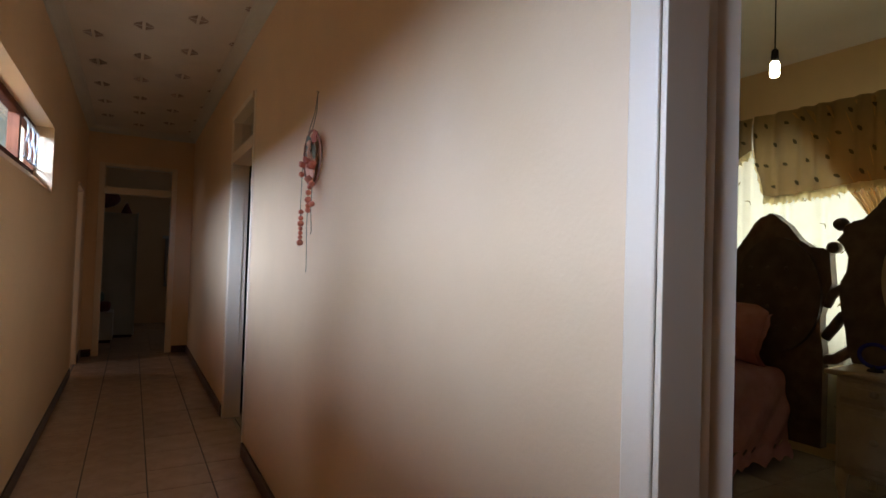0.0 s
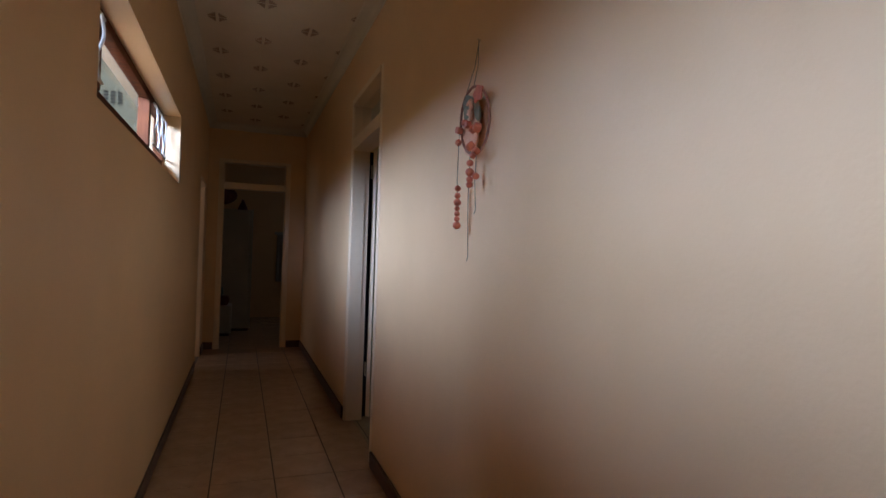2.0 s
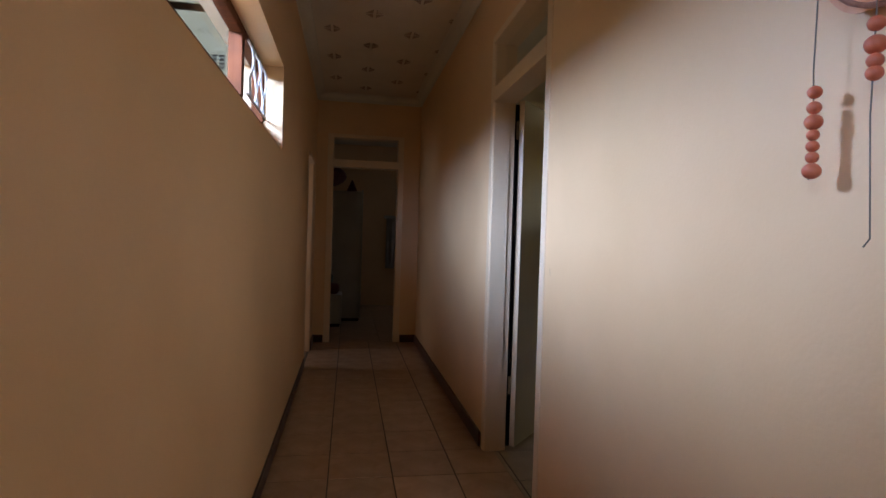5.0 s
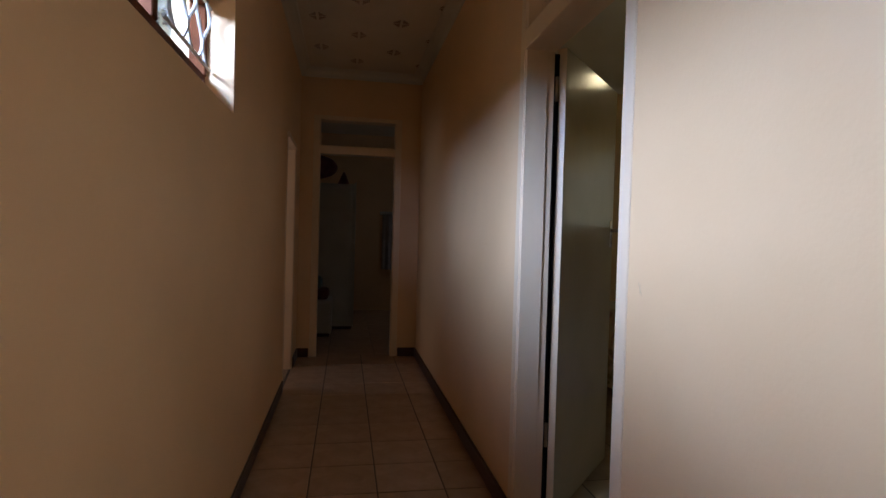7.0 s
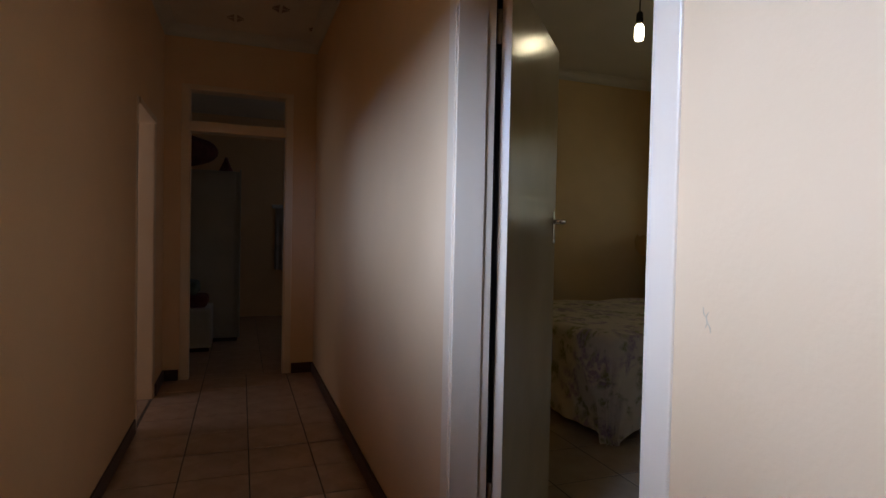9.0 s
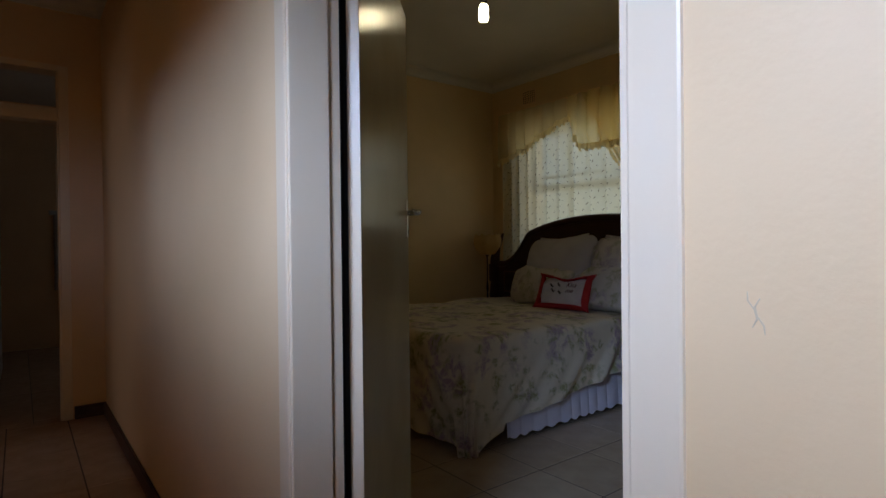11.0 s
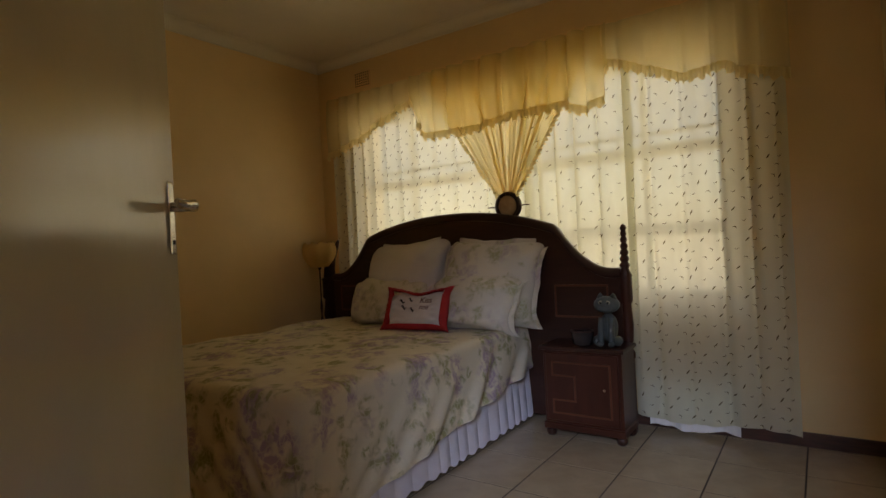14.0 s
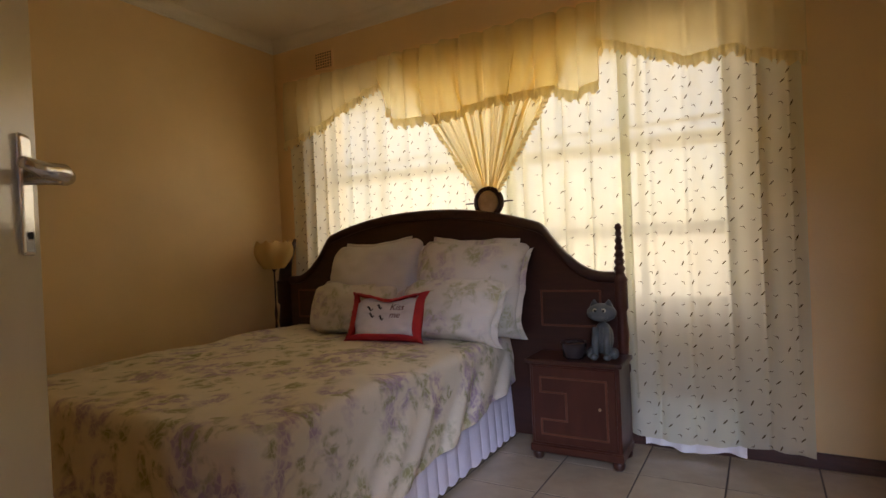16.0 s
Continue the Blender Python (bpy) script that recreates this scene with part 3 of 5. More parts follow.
def spline(rows, u):
    """Smooth curve through (place, height) rows at place u."""
    for (a, p), (b, q) in zip(rows, rows[1:]):
        if u <= b:
            s = (u - a) / (b - a)
            s = s * s * (3 - 2 * s)
            return p + (q - p) * s
    return rows[-1][1]


def valance(name, y0, y1, hem, x, mat, seed, label, amp=0.012, freq=1.0, leaf=None, over=0.0):
    t = thing(name, (x, (y0 + y1) / 2, 2.37), label, "valance", "bedroom valances")

    def at(u, v):
        y = y0 + (y1 - y0) * u
        b = spline(hem, y)
        z = 2.385 + (b - 2.385) * v
        return Vector((x - 0.014 * math.sin(v * math.pi) + fold(y * freq, seed, amp * (1.2 - 0.4 * v)), y + over * math.cos(y * freq * 46 + 2.2 * math.sin(y * freq * 5 + seed) + seed), z))
    part("cloth", grid(bmesh.new(), int((y1 - y0) / 0.008), 16, at), mat, t, smooth=True)
    n = int((y1 - y0) / 0.006)

    def frill(u, v):
        p = at(u, 1.0)
        k = u * n
        return p + Vector((-0.010 - 0.012 * math.sin(k * 1.9) * v - 0.006 * math.sin(k * 0.7), 0.006 * math.sin(k * 1.1) * v, 0.018 - 0.056 * v + 0.013 * math.sin(k * 0.9) * v))
    part("frill", grid(bmesh.new(), n, 3, frill), FRILL, t, "gathered gold frill", True)
    if leaf:
        rnd = random.Random(int(seed * 10))
        nu = max(2, int((y1 - y0) / 0.13))
        for i in range(nu):
            for j in range(4):
                c = at((i + 0.25 + 0.5 * (j % 2) + rnd.uniform(-0.1, 0.1)) / nu, (j + 0.6) / 4.2) + Vector((-0.006, 0, 0))
                a = rnd.uniform(0.3, 1.1)
                d, e = Vector((0, math.cos(a), math.sin(a))), Vector((0, -math.sin(a), math.cos(a)))
                bm = bmesh.new()
                bm.faces.new([bm.verts.new(c + d * p * 0.024 + e * q * 0.024) for p, q in ((-1, 0), (-0.4, 0.42), (0.2, 0.5), (0.75, 0.25), (1.1, 0), (0.7, -0.3), (0.1, -0.45), (-0.5, -0.38))])
                part("leaf", bm, leaf, t)
    return t


valance("valance", 6.80, 7.75, [(6.80, 2.24), (6.95, 2.19), (7.14, 2.12), (7.42, 2.005), (7.685, 1.94), (7.75, 1.93)], CX - 0.05, PALEGOLD, 0.9, "pale gold gathered valance over the sheer curtain", 0.008, over=0.014)
valance("valance", 4.49, 5.46, [(4.49, 1.91), (4.70, 1.96), (4.80, 2.01), (4.985, 1.99), (5.168, 2.07), (5.35, 2.15), (5.46, 2.17)], CX - 0.055, PALEGOLD, 2.3, "pale gold valance over the floor-length curtain", 0.007, over=0.010)
valance("valance", 5.38, 6.83, [(5.38, 2.12), (5.44, 1.945), (5.55, 1.91), (5.66, 1.965), (5.81, 1.965), (6.03, 1.965), (6.19, 1.945), (6.30, 1.925), (6.54, 1.93), (6.70, 1.935), (6.79, 2.02), (6.83, 2.20)], CX - 0.075, GOLD, 4.1, "golden voile swag valance with a frilled hem", 0.016, over=0.015)
TIE = (WX - 0.135, 6.10, 1.375)
tied = thing("tied_curtain", (CX - 0.06, 6.1, 2.37), "golden voile curtain gathered into a ring above the headboard", "curtain")


def fan(u, v):
    e = 6.76 + (5.42 - 6.76) * u
    w = v ** 0.97
    y = e + (TIE[1] + (0.5 - u) * 0.075 - e) * w
    a = 0.036 * (1 - 0.6 * v)
    f = u * 2 * math.pi * 10 + 1.5 * math.sin(u * 17) + 1.1 * math.sin(u * 37 + 1)
    k = (0.75 + 0.45 * math.sin(u * 29)) * math.sin(f) + 0.4 * math.sin(u * 2 * math.pi * 29 + 1)
    y += 0.021 * (1 - 0.9 * v) * (1 + 0.6 * math.sin(u * 23 + 2)) * math.cos(f)
    return Vector((CX - 0.045 + (TIE[0] - CX + 0.045) * w ** 1.5 + a * k, y, 2.36 + (TIE[2] + 0.03 - 2.36) * v))


part("cloth", grid(bmesh.new(), 320, 30, fan), GOLD, tied, smooth=True)
for u0, s in ((0.0, 1), (1.0, -1)):
    part("frill", grid(bmesh.new(), 120, 2, lambda a, b: fan(u0, 0.30 + 0.68 * a) + Vector((-0.010 + 0.010 * math.sin(a * 190) * b, s * 0.030 * b + 0.008 * s * math.sin(a * 150) * b, 0.005 * math.sin(a * 170)))), FRILL, tied, smooth=True)
part("knot", ball(bmesh.new(), (TIE[0] - 0.012, TIE[1], TIE[2]), 0.066, 20, (0.35, 1, 1.05)), varied("knotted_voile", (0.50, 0.33, 0.18), (0.62, 0.43, 0.25), 20, 0.9, bump=0.4, bump_scale=60), tied, "bunched voile filling the ring", True)
ring = thing("curtain_ring", TIE, "dark turned wooden curtain ring with pins", "curtain ring")
bm = bmesh.new()
R, r = 0.080, 0.017
rings = [[bm.verts.new((TIE[0] + 1.3 * r * math.sin(2 * math.pi * k / 10), TIE[1] + (R + r * math.cos(2 * math.pi * k / 10)) * math.cos(2 * math.pi * i / 40), TIE[2] + (R + r * math.cos(2 * math.pi * k / 10)) * math.sin(2 * math.pi * i / 40))) for k in range(10)] for i in range(40)]
for i in range(40):
    for k in range(10):
        bm.faces.new((rings[i][k], rings[(i + 1) % 40][k], rings[(i + 1) % 40][(k + 1) % 10], rings[i][(k + 1) % 10]))
part("ring", bm, DARKWOOD, ring, smooth=True)
for s in (-1, 1):
    part("pin", tube(bmesh.new(), [(TIE[0], TIE[1] + s * 0.085, TIE[2] + 0.0), (TIE[0], TIE[1] + s * 0.155, TIE[2] + 0.0)], [0.006, 0.003], 8), DARKWOOD, ring)


def air_brick(name, y, z):
    t = thing(name, (WX, y, z), "white perforated air vent in the bedroom wall", "air vent", "air vents")
    part("frame", boxes((WX - 0.008, WX + 0.001, y - 0.085, y + 0.085, z - 0.065, z + 0.065), bevel=0.003), PEACH, t)
    for i in range(7):
        for j in range(6):
            part("hole", lathe(bmesh.new(), [(0.0062, -0.0005), (0.0062, 0.0005)], (WX - 0.0088, y - 0.069 + 0.023 * i, z - 0.05 + 0.02 * j), 8, "x"), GAP, t)


air_brick("air_vent", 7.45, 2.535)
air_brick("air_vent", 4.93, 2.58)

# ---- bedding materials ----
def floral(name, base, mauve, green, scale=4.2, strength=0.8):
    """A printed cotton: clusters of mauve petals and green leaves scattered on a pale ground."""
    m = varied(name, base, tuple(c * 0.93 for c in base), 3, 0.9, bump=0.25, bump_scale=30)
    t = m.node_tree
    n, l = t.nodes, t.links
    b = n["Principled BSDF"]
    src = b.inputs["Base Color"].links[0].from_socket
    co = n.new("ShaderNodeTexCoord")
    dn = n.new("ShaderNodeTexNoise")
    dn.inputs["Scale"].default_value, dn.inputs["Detail"].default_value = 9, 3
    l.new(co.outputs["Object"], dn.inputs["Vector"])
    dm = n.new("ShaderNodeVectorMath")
    dm.operation = "SCALE"
    dm.inputs["Scale"].default_value = 0.10
    l.new(dn.outputs["Color"], dm.inputs[0])
    ad = n.new("ShaderNodeVectorMath")
    l.new(co.outputs["Object"], ad.inputs[0]), l.new(dm.outputs[0], ad.inputs[1])
    out = src
    for col, sc, petal, lo, hi, off, amt in ((green, scale * 1.35, 30, 0.34, 0.50, 3.7, 0.9), (mauve, scale, 34, 0.36, 0.52, 0.0, 1.0), (green, scale * 2.3, 50, 0.22, 0.36, 8.1, 0.9)):
        mp = n.new("ShaderNodeMapping")
        mp.inputs["Location"].default_value = (off, off * 0.7, off * 1.3)
        l.new(ad.outputs[0], mp.inputs[0])
        vo = n.new("ShaderNodeTexVoronoi")
        vo.inputs["Scale"].default_value = sc
        l.new(mp.outputs[0], vo.inputs["Vector"])
        r1 = n.new("ShaderNodeMapRange")
        r1.inputs[1].default_value, r1.inputs[2].default_value, r1.inputs[3].default_value, r1.inputs[4].default_value = lo, hi, 1, 0
        l.new(vo.outputs["Distance"], r1.inputs[0])
        vp = n.new("ShaderNodeTexVoronoi")
        vp.feature = "DISTANCE_TO_EDGE"
        vp.inputs["Scale"].default_value = petal
        l.new(mp.outputs[0], vp.inputs["Vector"])
        r2 = n.new("ShaderNodeMapRange")
        r2.inputs[1].default_value, r2.inputs[2].default_value, r2.inputs[3].default_value, r2.inputs[4].default_value = 0.0, 0.14, 0.45, 1.0
        l.new(vp.outputs["Distance"], r2.inputs[0])
        nn = n.new("ShaderNodeTexNoise")
        nn.inputs["Scale"].default_value = petal * 0.5
        l.new(mp.outputs[0], nn.inputs["Vector"])
        r3 = n.new("ShaderNodeMapRange")
        r3.inputs[1].default_value, r3.inputs[2].default_value = 0.43, 0.57
        l.new(nn.outputs[0], r3.inputs[0])
        p1, p2, p3 = (n.new("ShaderNodeMath") for _ in range(3))
        p1.operation = p2.operation = p3.operation = "MULTIPLY"
        l.new(r1.outputs[0], p1.inputs[0]), l.new(r2.outputs[0], p1.inputs[1])
        l.new(p1.outputs[0], p2.inputs[0]), l.new(r3.outputs[0], p2.inputs[1])
        l.new(p2.outputs[0], p3.inputs[0])
        p3.inputs[1].default_value = strength * amt
        mx = n.new("ShaderNodeMix")
        mx.data_type = "RGBA"
        mx.inputs["B"].default_value = (*col, 1)
        l.new(p3.outputs[0], mx.inputs["Factor"]), l.new(out, mx.inputs["A"])
        out = mx.outputs["Result"]
    l.new(out, b.inputs["Base Color"])
    return m


SPREAD = floral("floral_bedspread", (0.74, 0.675, 0.525), (0.40, 0.29, 0.36), (0.25, 0.255, 0.085), 4.0, 0.92)
PILLOWCASE = floral("floral_pillowcase", (0.70, 0.65, 0.54), (0.44, 0.34, 0.40), (0.34, 0.34, 0.15), 4.2, 0.75)
PLAINCASE = varied("plain_pillowcase", (0.68, 0.66, 0.65), (0.74, 0.72, 0.71), 5, 0.9, bump=0.3, bump_scale=18)
VALANCE = varied("lilac_white_ruffle", (0.72, 0.70, 0.78), (0.78, 0.76, 0.83), 10, 0.9)
RED = varied("red_cushion_border", (0.42, 0.018, 0.022), (0.50, 0.03, 0.03), 14, 0.85, bump=0.3, bump_scale=80)
CUSHION = varied("white_cushion_cotton", (0.74, 0.70, 0.68), (0.79, 0.75, 0.73), 12, 0.9, bump=0.2, bump_scale=80)
INK = material("black_thread", (0.02, 0.018, 0.018), 0.9)
REDINK = material("dark_red_thread", (0.13, 0.02, 0.02), 0.9)

# ---- bed ----
BX0, BX1, BY0, BY1, BZ = 2.50, 4.40, 5.975, 7.62, 0.60
bed = thing("bed", (3.4, 6.8, 0), "double bed with a dark carved mahogany headboard, made up", "bed")
part("mattress", boxes((BX0 + 0.02, BX1, BY0 + 0.02, BY1 - 0.02, 0.36, BZ - 0.02), bevel=0.05, seg=3), PLAINCASE, bed)
part("base", boxes((BX0 + 0.03, BX1, BY0 + 0.03, BY1 - 0.03, 0.14, 0.36), bevel=0.02), DARKWOOD, bed)
for x, y in ((2.60, 6.07), (2.60, 7.52), (4.3, 6.07), (4.3, 7.52)):
    part("leg", lathe(bmesh.new(), [(0.026, 0.0), (0.032, 0.01), (0.030, 0.05), (0.038, 0.14)], (x, y, 0), 14), DARKWOOD, bed, smooth=True)
HC, HBX = 6.55, (4.40, 4.452)


def crest(d):
    """Headboard's top edge by distance from its middle."""
    d = abs(d)
    if d < 0.78:
        return 1.348 - 0.125 * (d / 0.78) ** 2.2
    if d < 1.12:
        s = (d - 0.78) / 0.34
        return 0.945 + 0.278 * (1 - s) ** 1.9
    return 0.945


ys = [HC - 1.175 + 2.35 * k / 80 for k in range(81)]
part("headboard_panel", plate(bmesh.new(), [(y, crest(y - HC)) for y in ys] + [(HC + 1.175, 0.03), (HC - 1.175, 0.03)], *HBX), DARKWOOD, bed, "dark mahogany arched headboard")
bm = bmesh.new()
rows = [[bm.verts.new((HBX[0] - dx, y, crest(y - HC) + dz)) for dx, dz in ((0, -0.05), (0.014, -0.045), (0.018, -0.02), (0.012, 0.004), (-0.02, 0.01), (-0.055, 0.004), (-0.055, -0.05))] for y in ys]
for a, b in zip(rows, rows[1:]):
    for k in range(7):
        bm.faces.new((a[k], a[(k + 1) % 7], b[(k + 1) % 7], b[k]))
part("headboard_moulding", bm, DARKWOOD, bed, "moulded top edge", True)
for c in (HC - 0.93, HC + 0.93):
    for r in ((c - 0.17, c + 0.17, 0.845, 0.858), (c - 0.17, c + 0.17, 0.655, 0.668), (c - 0.17, c - 0.157, 0.668, 0.845), (c + 0.157, c + 0.17, 0.668, 0.845)):
        part("inlay", boxes((HBX[0] - 0.005, HBX[0], *r), bevel=0.002), INLAY, bed, "lighter inlaid panel moulding")
for y in (HC - 1.195, HC + 1.255):
    prof = [(0.030, 0.0), (0.030, 0.42), (0.036, 0.43), (0.036, 0.46), (0.022, 0.48), (0.030, 0.55), (0.034, 0.62), (0.026, 0.74), (0.036, 0.76), (0.036, 0.90), (0.040, 0.91), (0.028, 0.93)]
    z = 0.95
    for k in range(6):
        rr = 0.030 - 0.0025 * k
        prof += [(rr * 0.72, z), (rr, z + 0.014), (rr, z + 0.022), (rr * 0.72, z + 0.034)]
        z += 0.037
    prof += [(0.014, z), (0.020, z + 0.012), (0.012, z + 0.03), (0.002, z + 0.036)]
    if y > HC:
        prof = [(r * 1.7, h) for r, h in prof[:11]] + [(0.050, 0.925), (0.012, 0.94)]
    part("turned_post", lathe(bmesh.new(), prof, (4.425, y, 0), 18), REDWOOD if y < HC else DARKWOOD, bed, "turned finial post", True)
part("horn", tube(bmesh.new(), [(4.425, HC + 1.255, 0.90), (4.425, HC + 1.248, 0.99), (4.425, HC + 1.215, 1.08), (4.425, HC + 1.165, 1.16), (4.425, HC + 1.130, 1.225)], [0.052, 0.046, 0.032, 0.022, 0.010], 14), DARKWOOD, bed, "curved pointed finial", True)


def drape(x0, x1, y0, y1, z, hem_y0, hem_x0, fold_amp, seed, rad=0.05, nx=110, ny=110, va=0.0, vb=1.0):
    """Cloth laid over a block, hanging at the x0 and y0 sides by hem lengths, with folds."""
    bm = bmesh.new()

    def at(u, v):
        v = va + (vb - va) * v
        gx = x0 - hem_x0 + (x1 - x0 + hem_x0) * u
        hy = hem_y0(max(x0, gx))
        gy = y0 - hy + (y1 - y0 + hy) * v
        cx, cy = max(gx, x0 + rad), max(gy, y0 + rad)
        dx, dy = gx - cx, gy - cy
        d = math.hypot(dx, dy)
        puff = 0.016 * noise.noise((gx * 2.2 + seed, gy * 2.2, 0)) + 0.009 * noise.noise((gx * 6 + 0.5 * gy, gy * 6 + seed, 3)) + 0.005 * noise.noise((gx * 15, gy * 11 + seed, 7))
        if d < 1e-6:
            return Vector((gx, gy, z + puff))
        n = Vector((dx / d, dy / d, 0))
        arc = rad * math.pi / 2
        if d < arc:
            a = d / rad
            out, drop = rad * math.sin(a), rad * (1 - math.cos(a))
        else:
            out, drop = rad, rad + (d - arc)
        s = (gx - gy) * 1.0
        k = min(1, max(0, (drop - 0.04) / 0.3))
        wave = fold_amp * k * (1.1 + math.sin(s * 17 + 2 * math.sin(s * 4 + seed)) + 0.5 * math.sin(s * 37 + seed))
        p = Vector((cx, cy, 0)) + n * (out + 0.015 * k + wave)
        p.z = z - drop + puff * (1 - k)
        return p
    return grid(bm, nx, ny, at)


cover = thing("bedspread", (3.4, 6.8, 0.6), "cream bedspread printed with mauve flowers and green leaves", "bedspread")
for nm, ny, va, vb in (("cloth", 110, 0.015, 1.0), ("hem", 3, 0.0, 0.015)):
    part(nm, drape(BX0, BX1 - 0.02, BY0, BY1, BZ + 0.012, lambda x: 0.50 - 0.13 * (x - 2.5) if x > 2.75 else 0.50 + 0.10 * (2.75 - x) / 0.25, 0.55, 0.016, 1.0, ny=ny, va=va, vb=vb), SPREAD, cover, smooth=True)
skirt = thing("bed_skirt", (3.6, 6.02, 0.2), "gathered lilac-white ruffled bed skirt", "bed skirt")


def ruffle(u, v):
    x = 2.80 + 1.60 * u
    k = x * 62 + 1.5 * math.sin(x * 9)
    return Vector((x + 0.006 * math.sin(k * 0.5) * v, BY0 + 0.026 - 0.016 * v * (0.35 + 0.65 * abs(math.sin(k * 0.5))) - 0.012 * v, 0.40 - (0.375 + 0.008 * math.sin(k)) * v))


part("ruffle", grid(bmesh.new(), 420, 8, ruffle), VALANCE, skirt, smooth=True)
part("gathering_band", boxes((2.80, 4.40, BY0 + 0.024, BY0 + 0.029, 0.385, 0.42)), VALANCE, skirt)


def pillow(name, w, h, t, at, mat, label, lean=70, turn=0.0, flange=0.03, sag=0.02, seed=0, droop=0.0):
    """A soft pillow that leans back, thin at its seams with drawn corners; w along y, h up its own slope."""
    th = thing(name, at, label, "pillow", "pillows on the bed")
    m = Matrix.Translation(at) @ Matrix.Rotation(radians(turn), 4, "Z") @ Matrix.Rotation(radians(90 - lean), 4, "Y")

    def outline(a, b):
        """Seam plane: slightly drawn-in sides, pointed corners, sagging top."""
        ca = 1 - 0.055 * (1 - b * b) * abs(a) ** 3 + 0.014 * noise.noise((b * 2.3 + seed * 3.1, 4.0 if a > 0 else -4.0, seed))
        cb = 1 - 0.075 * (1 - a * a) * abs(b) ** 3 + 0.020 * noise.noise((a * 2.6 + seed * 1.7, 9.0, seed))
        up = max(0.0, b)
        ca *= (1 + 0.035 * abs(a * b) ** 4) * (1 - 0.13 * max(0.0, -b))
        cb *= 1 + 0.03 * abs(a * b) ** 4 * (1 if b > 0 else -1)
        return a * w / 2 * ca, h / 2 + b * h / 2 * cb - sag * math.exp(-((a / 0.5) ** 2)) * (b + 1) / 2 + droop * a * up

    def crease(a, b, s):
        r = math.hypot(a, b) + 1e-4
        ang = math.atan2(b, a)
        rim = max(0.0, min(1.0, (r - 0.35) / 0.6))
        return 0.020 * rim * noise.noise((ang * 3.2 + seed, r * 1.5, s + seed)) + 0.012 * noise.noise((a * 2.2 + seed, b * 2.2 + s, 1.0)) + 0.007 * noise.noise((a * 6 + b * 2, b * 5 + seed, s))

    def side(s):
        def fn(u, v):
            a, b = math.sin((u - 0.5) * math.pi), math.sin((v - 0.5) * math.pi)
            e = max(0.0, 1 - a * a) * max(0.0, 1 - b * b)
            full = e ** 0.36
            y, z = outline(a, b)
            lim = 0.12 * (abs(a * b)) ** 5
            return m @ Vector((-s * (0.5 * t * full + crease(a, b, s) * min(1, full * 2)) - 0.01 + lim, y, z - 0.25 * full * 0.02))
        return fn
    bm = bmesh.new()
    grid(bm, 46, 46, side(1)), grid(bm, 46, 46, side(-1))
    bmesh.ops.remove_doubles(bm, verts=bm.verts[:], dist=0.0004)
    part("filling", bm, mat, th, smooth=True)
    if flange:
        bm = bmesh.new()
        pts = []
        for k in range(160):
            q = k / 40
            a, b = ((2 * (q % 1) - 1, -1), (1, 2 * (q % 1) - 1), (1 - 2 * (q % 1), 1), (-1, 1 - 2 * (q % 1)))[int(q)]
            y, z = outline(a, b)
            wav = noise.noise((k * 0.16, seed, 2.0))
            o = flange * (1 + 0.35 * wav)
            lim = 0.12 * (abs(a * b)) ** 5 - 0.01
            x = 0.014 * wav + lim
            oy, oz = (a if abs(a) > 0.999 else 0.25 * a) * o, (b if b > 0.999 else 0.25 * max(0.0, b)) * o
            pts.append((bm.verts.new(m @ Vector((lim - 0.003, y * 0.985, h / 2 + (z - h / 2) * 0.985))), bm.verts.new(m @ Vector((x - 0.002, y + oy, z + oz))), bm.verts.new(m @ Vector((x + 0.002, y + oy, z + oz))), bm.verts.new(m @ Vector((lim + 0.003, y * 0.985, h / 2 + (z - h / 2) * 0.985)))))
        for k in range(160):
            a, b = pts[k], pts[(k + 1) % 160]
            for i in range(3):
                bm.faces.new((a[i], b[i], b[i + 1], a[i + 1]))
        part("flange", bm, mat, th, "loose cloth edge", True)
    return th


pillow("pillow", 0.70, 0.59, 0.24, (4.26, 6.90, 0.60), PLAINCASE, "large plain white pillow leaning on the headboard", 78, 0, 0.022, 0.02, 1, -0.02)
pillow("pillow", 0.69, 0.57, 0.26, (4.23, 6.19, 0.60), PILLOWCASE, "large floral pillow leaning on the headboard", 76, 0, 0.030, 0.01, 2, 0.02)
pillow("pillow", 0.62, 0.36, 0.16, (4.08, 6.93, 0.61), PILLOWCASE, "floral pillow with pointed corners in the front row", 62, 4, 0.040, 0.03, 3)
pillow("pillow", 0.64, 0.36, 0.22, (4.06, 6.24, 0.61), PILLOWCASE, "floral pillow with a scalloped edge in the front row", 62, -3, 0.035, 0.0, 4)
cush = pillow("cushion", 0.43, 0.27, 0.10, (3.93, 6.54, 0.613), CUSHION, "small white cushion with a wide red border and stitched words", 62, 10, 0.0, 0.035, 5)
cm = Matrix.Translation((3.93, 6.54, 0.613)) @ Matrix.Rotation(radians(10), 4, "Z") @ Matrix.Rotation(radians(28), 4, "Y")
bm = bmesh.new()
loop = []
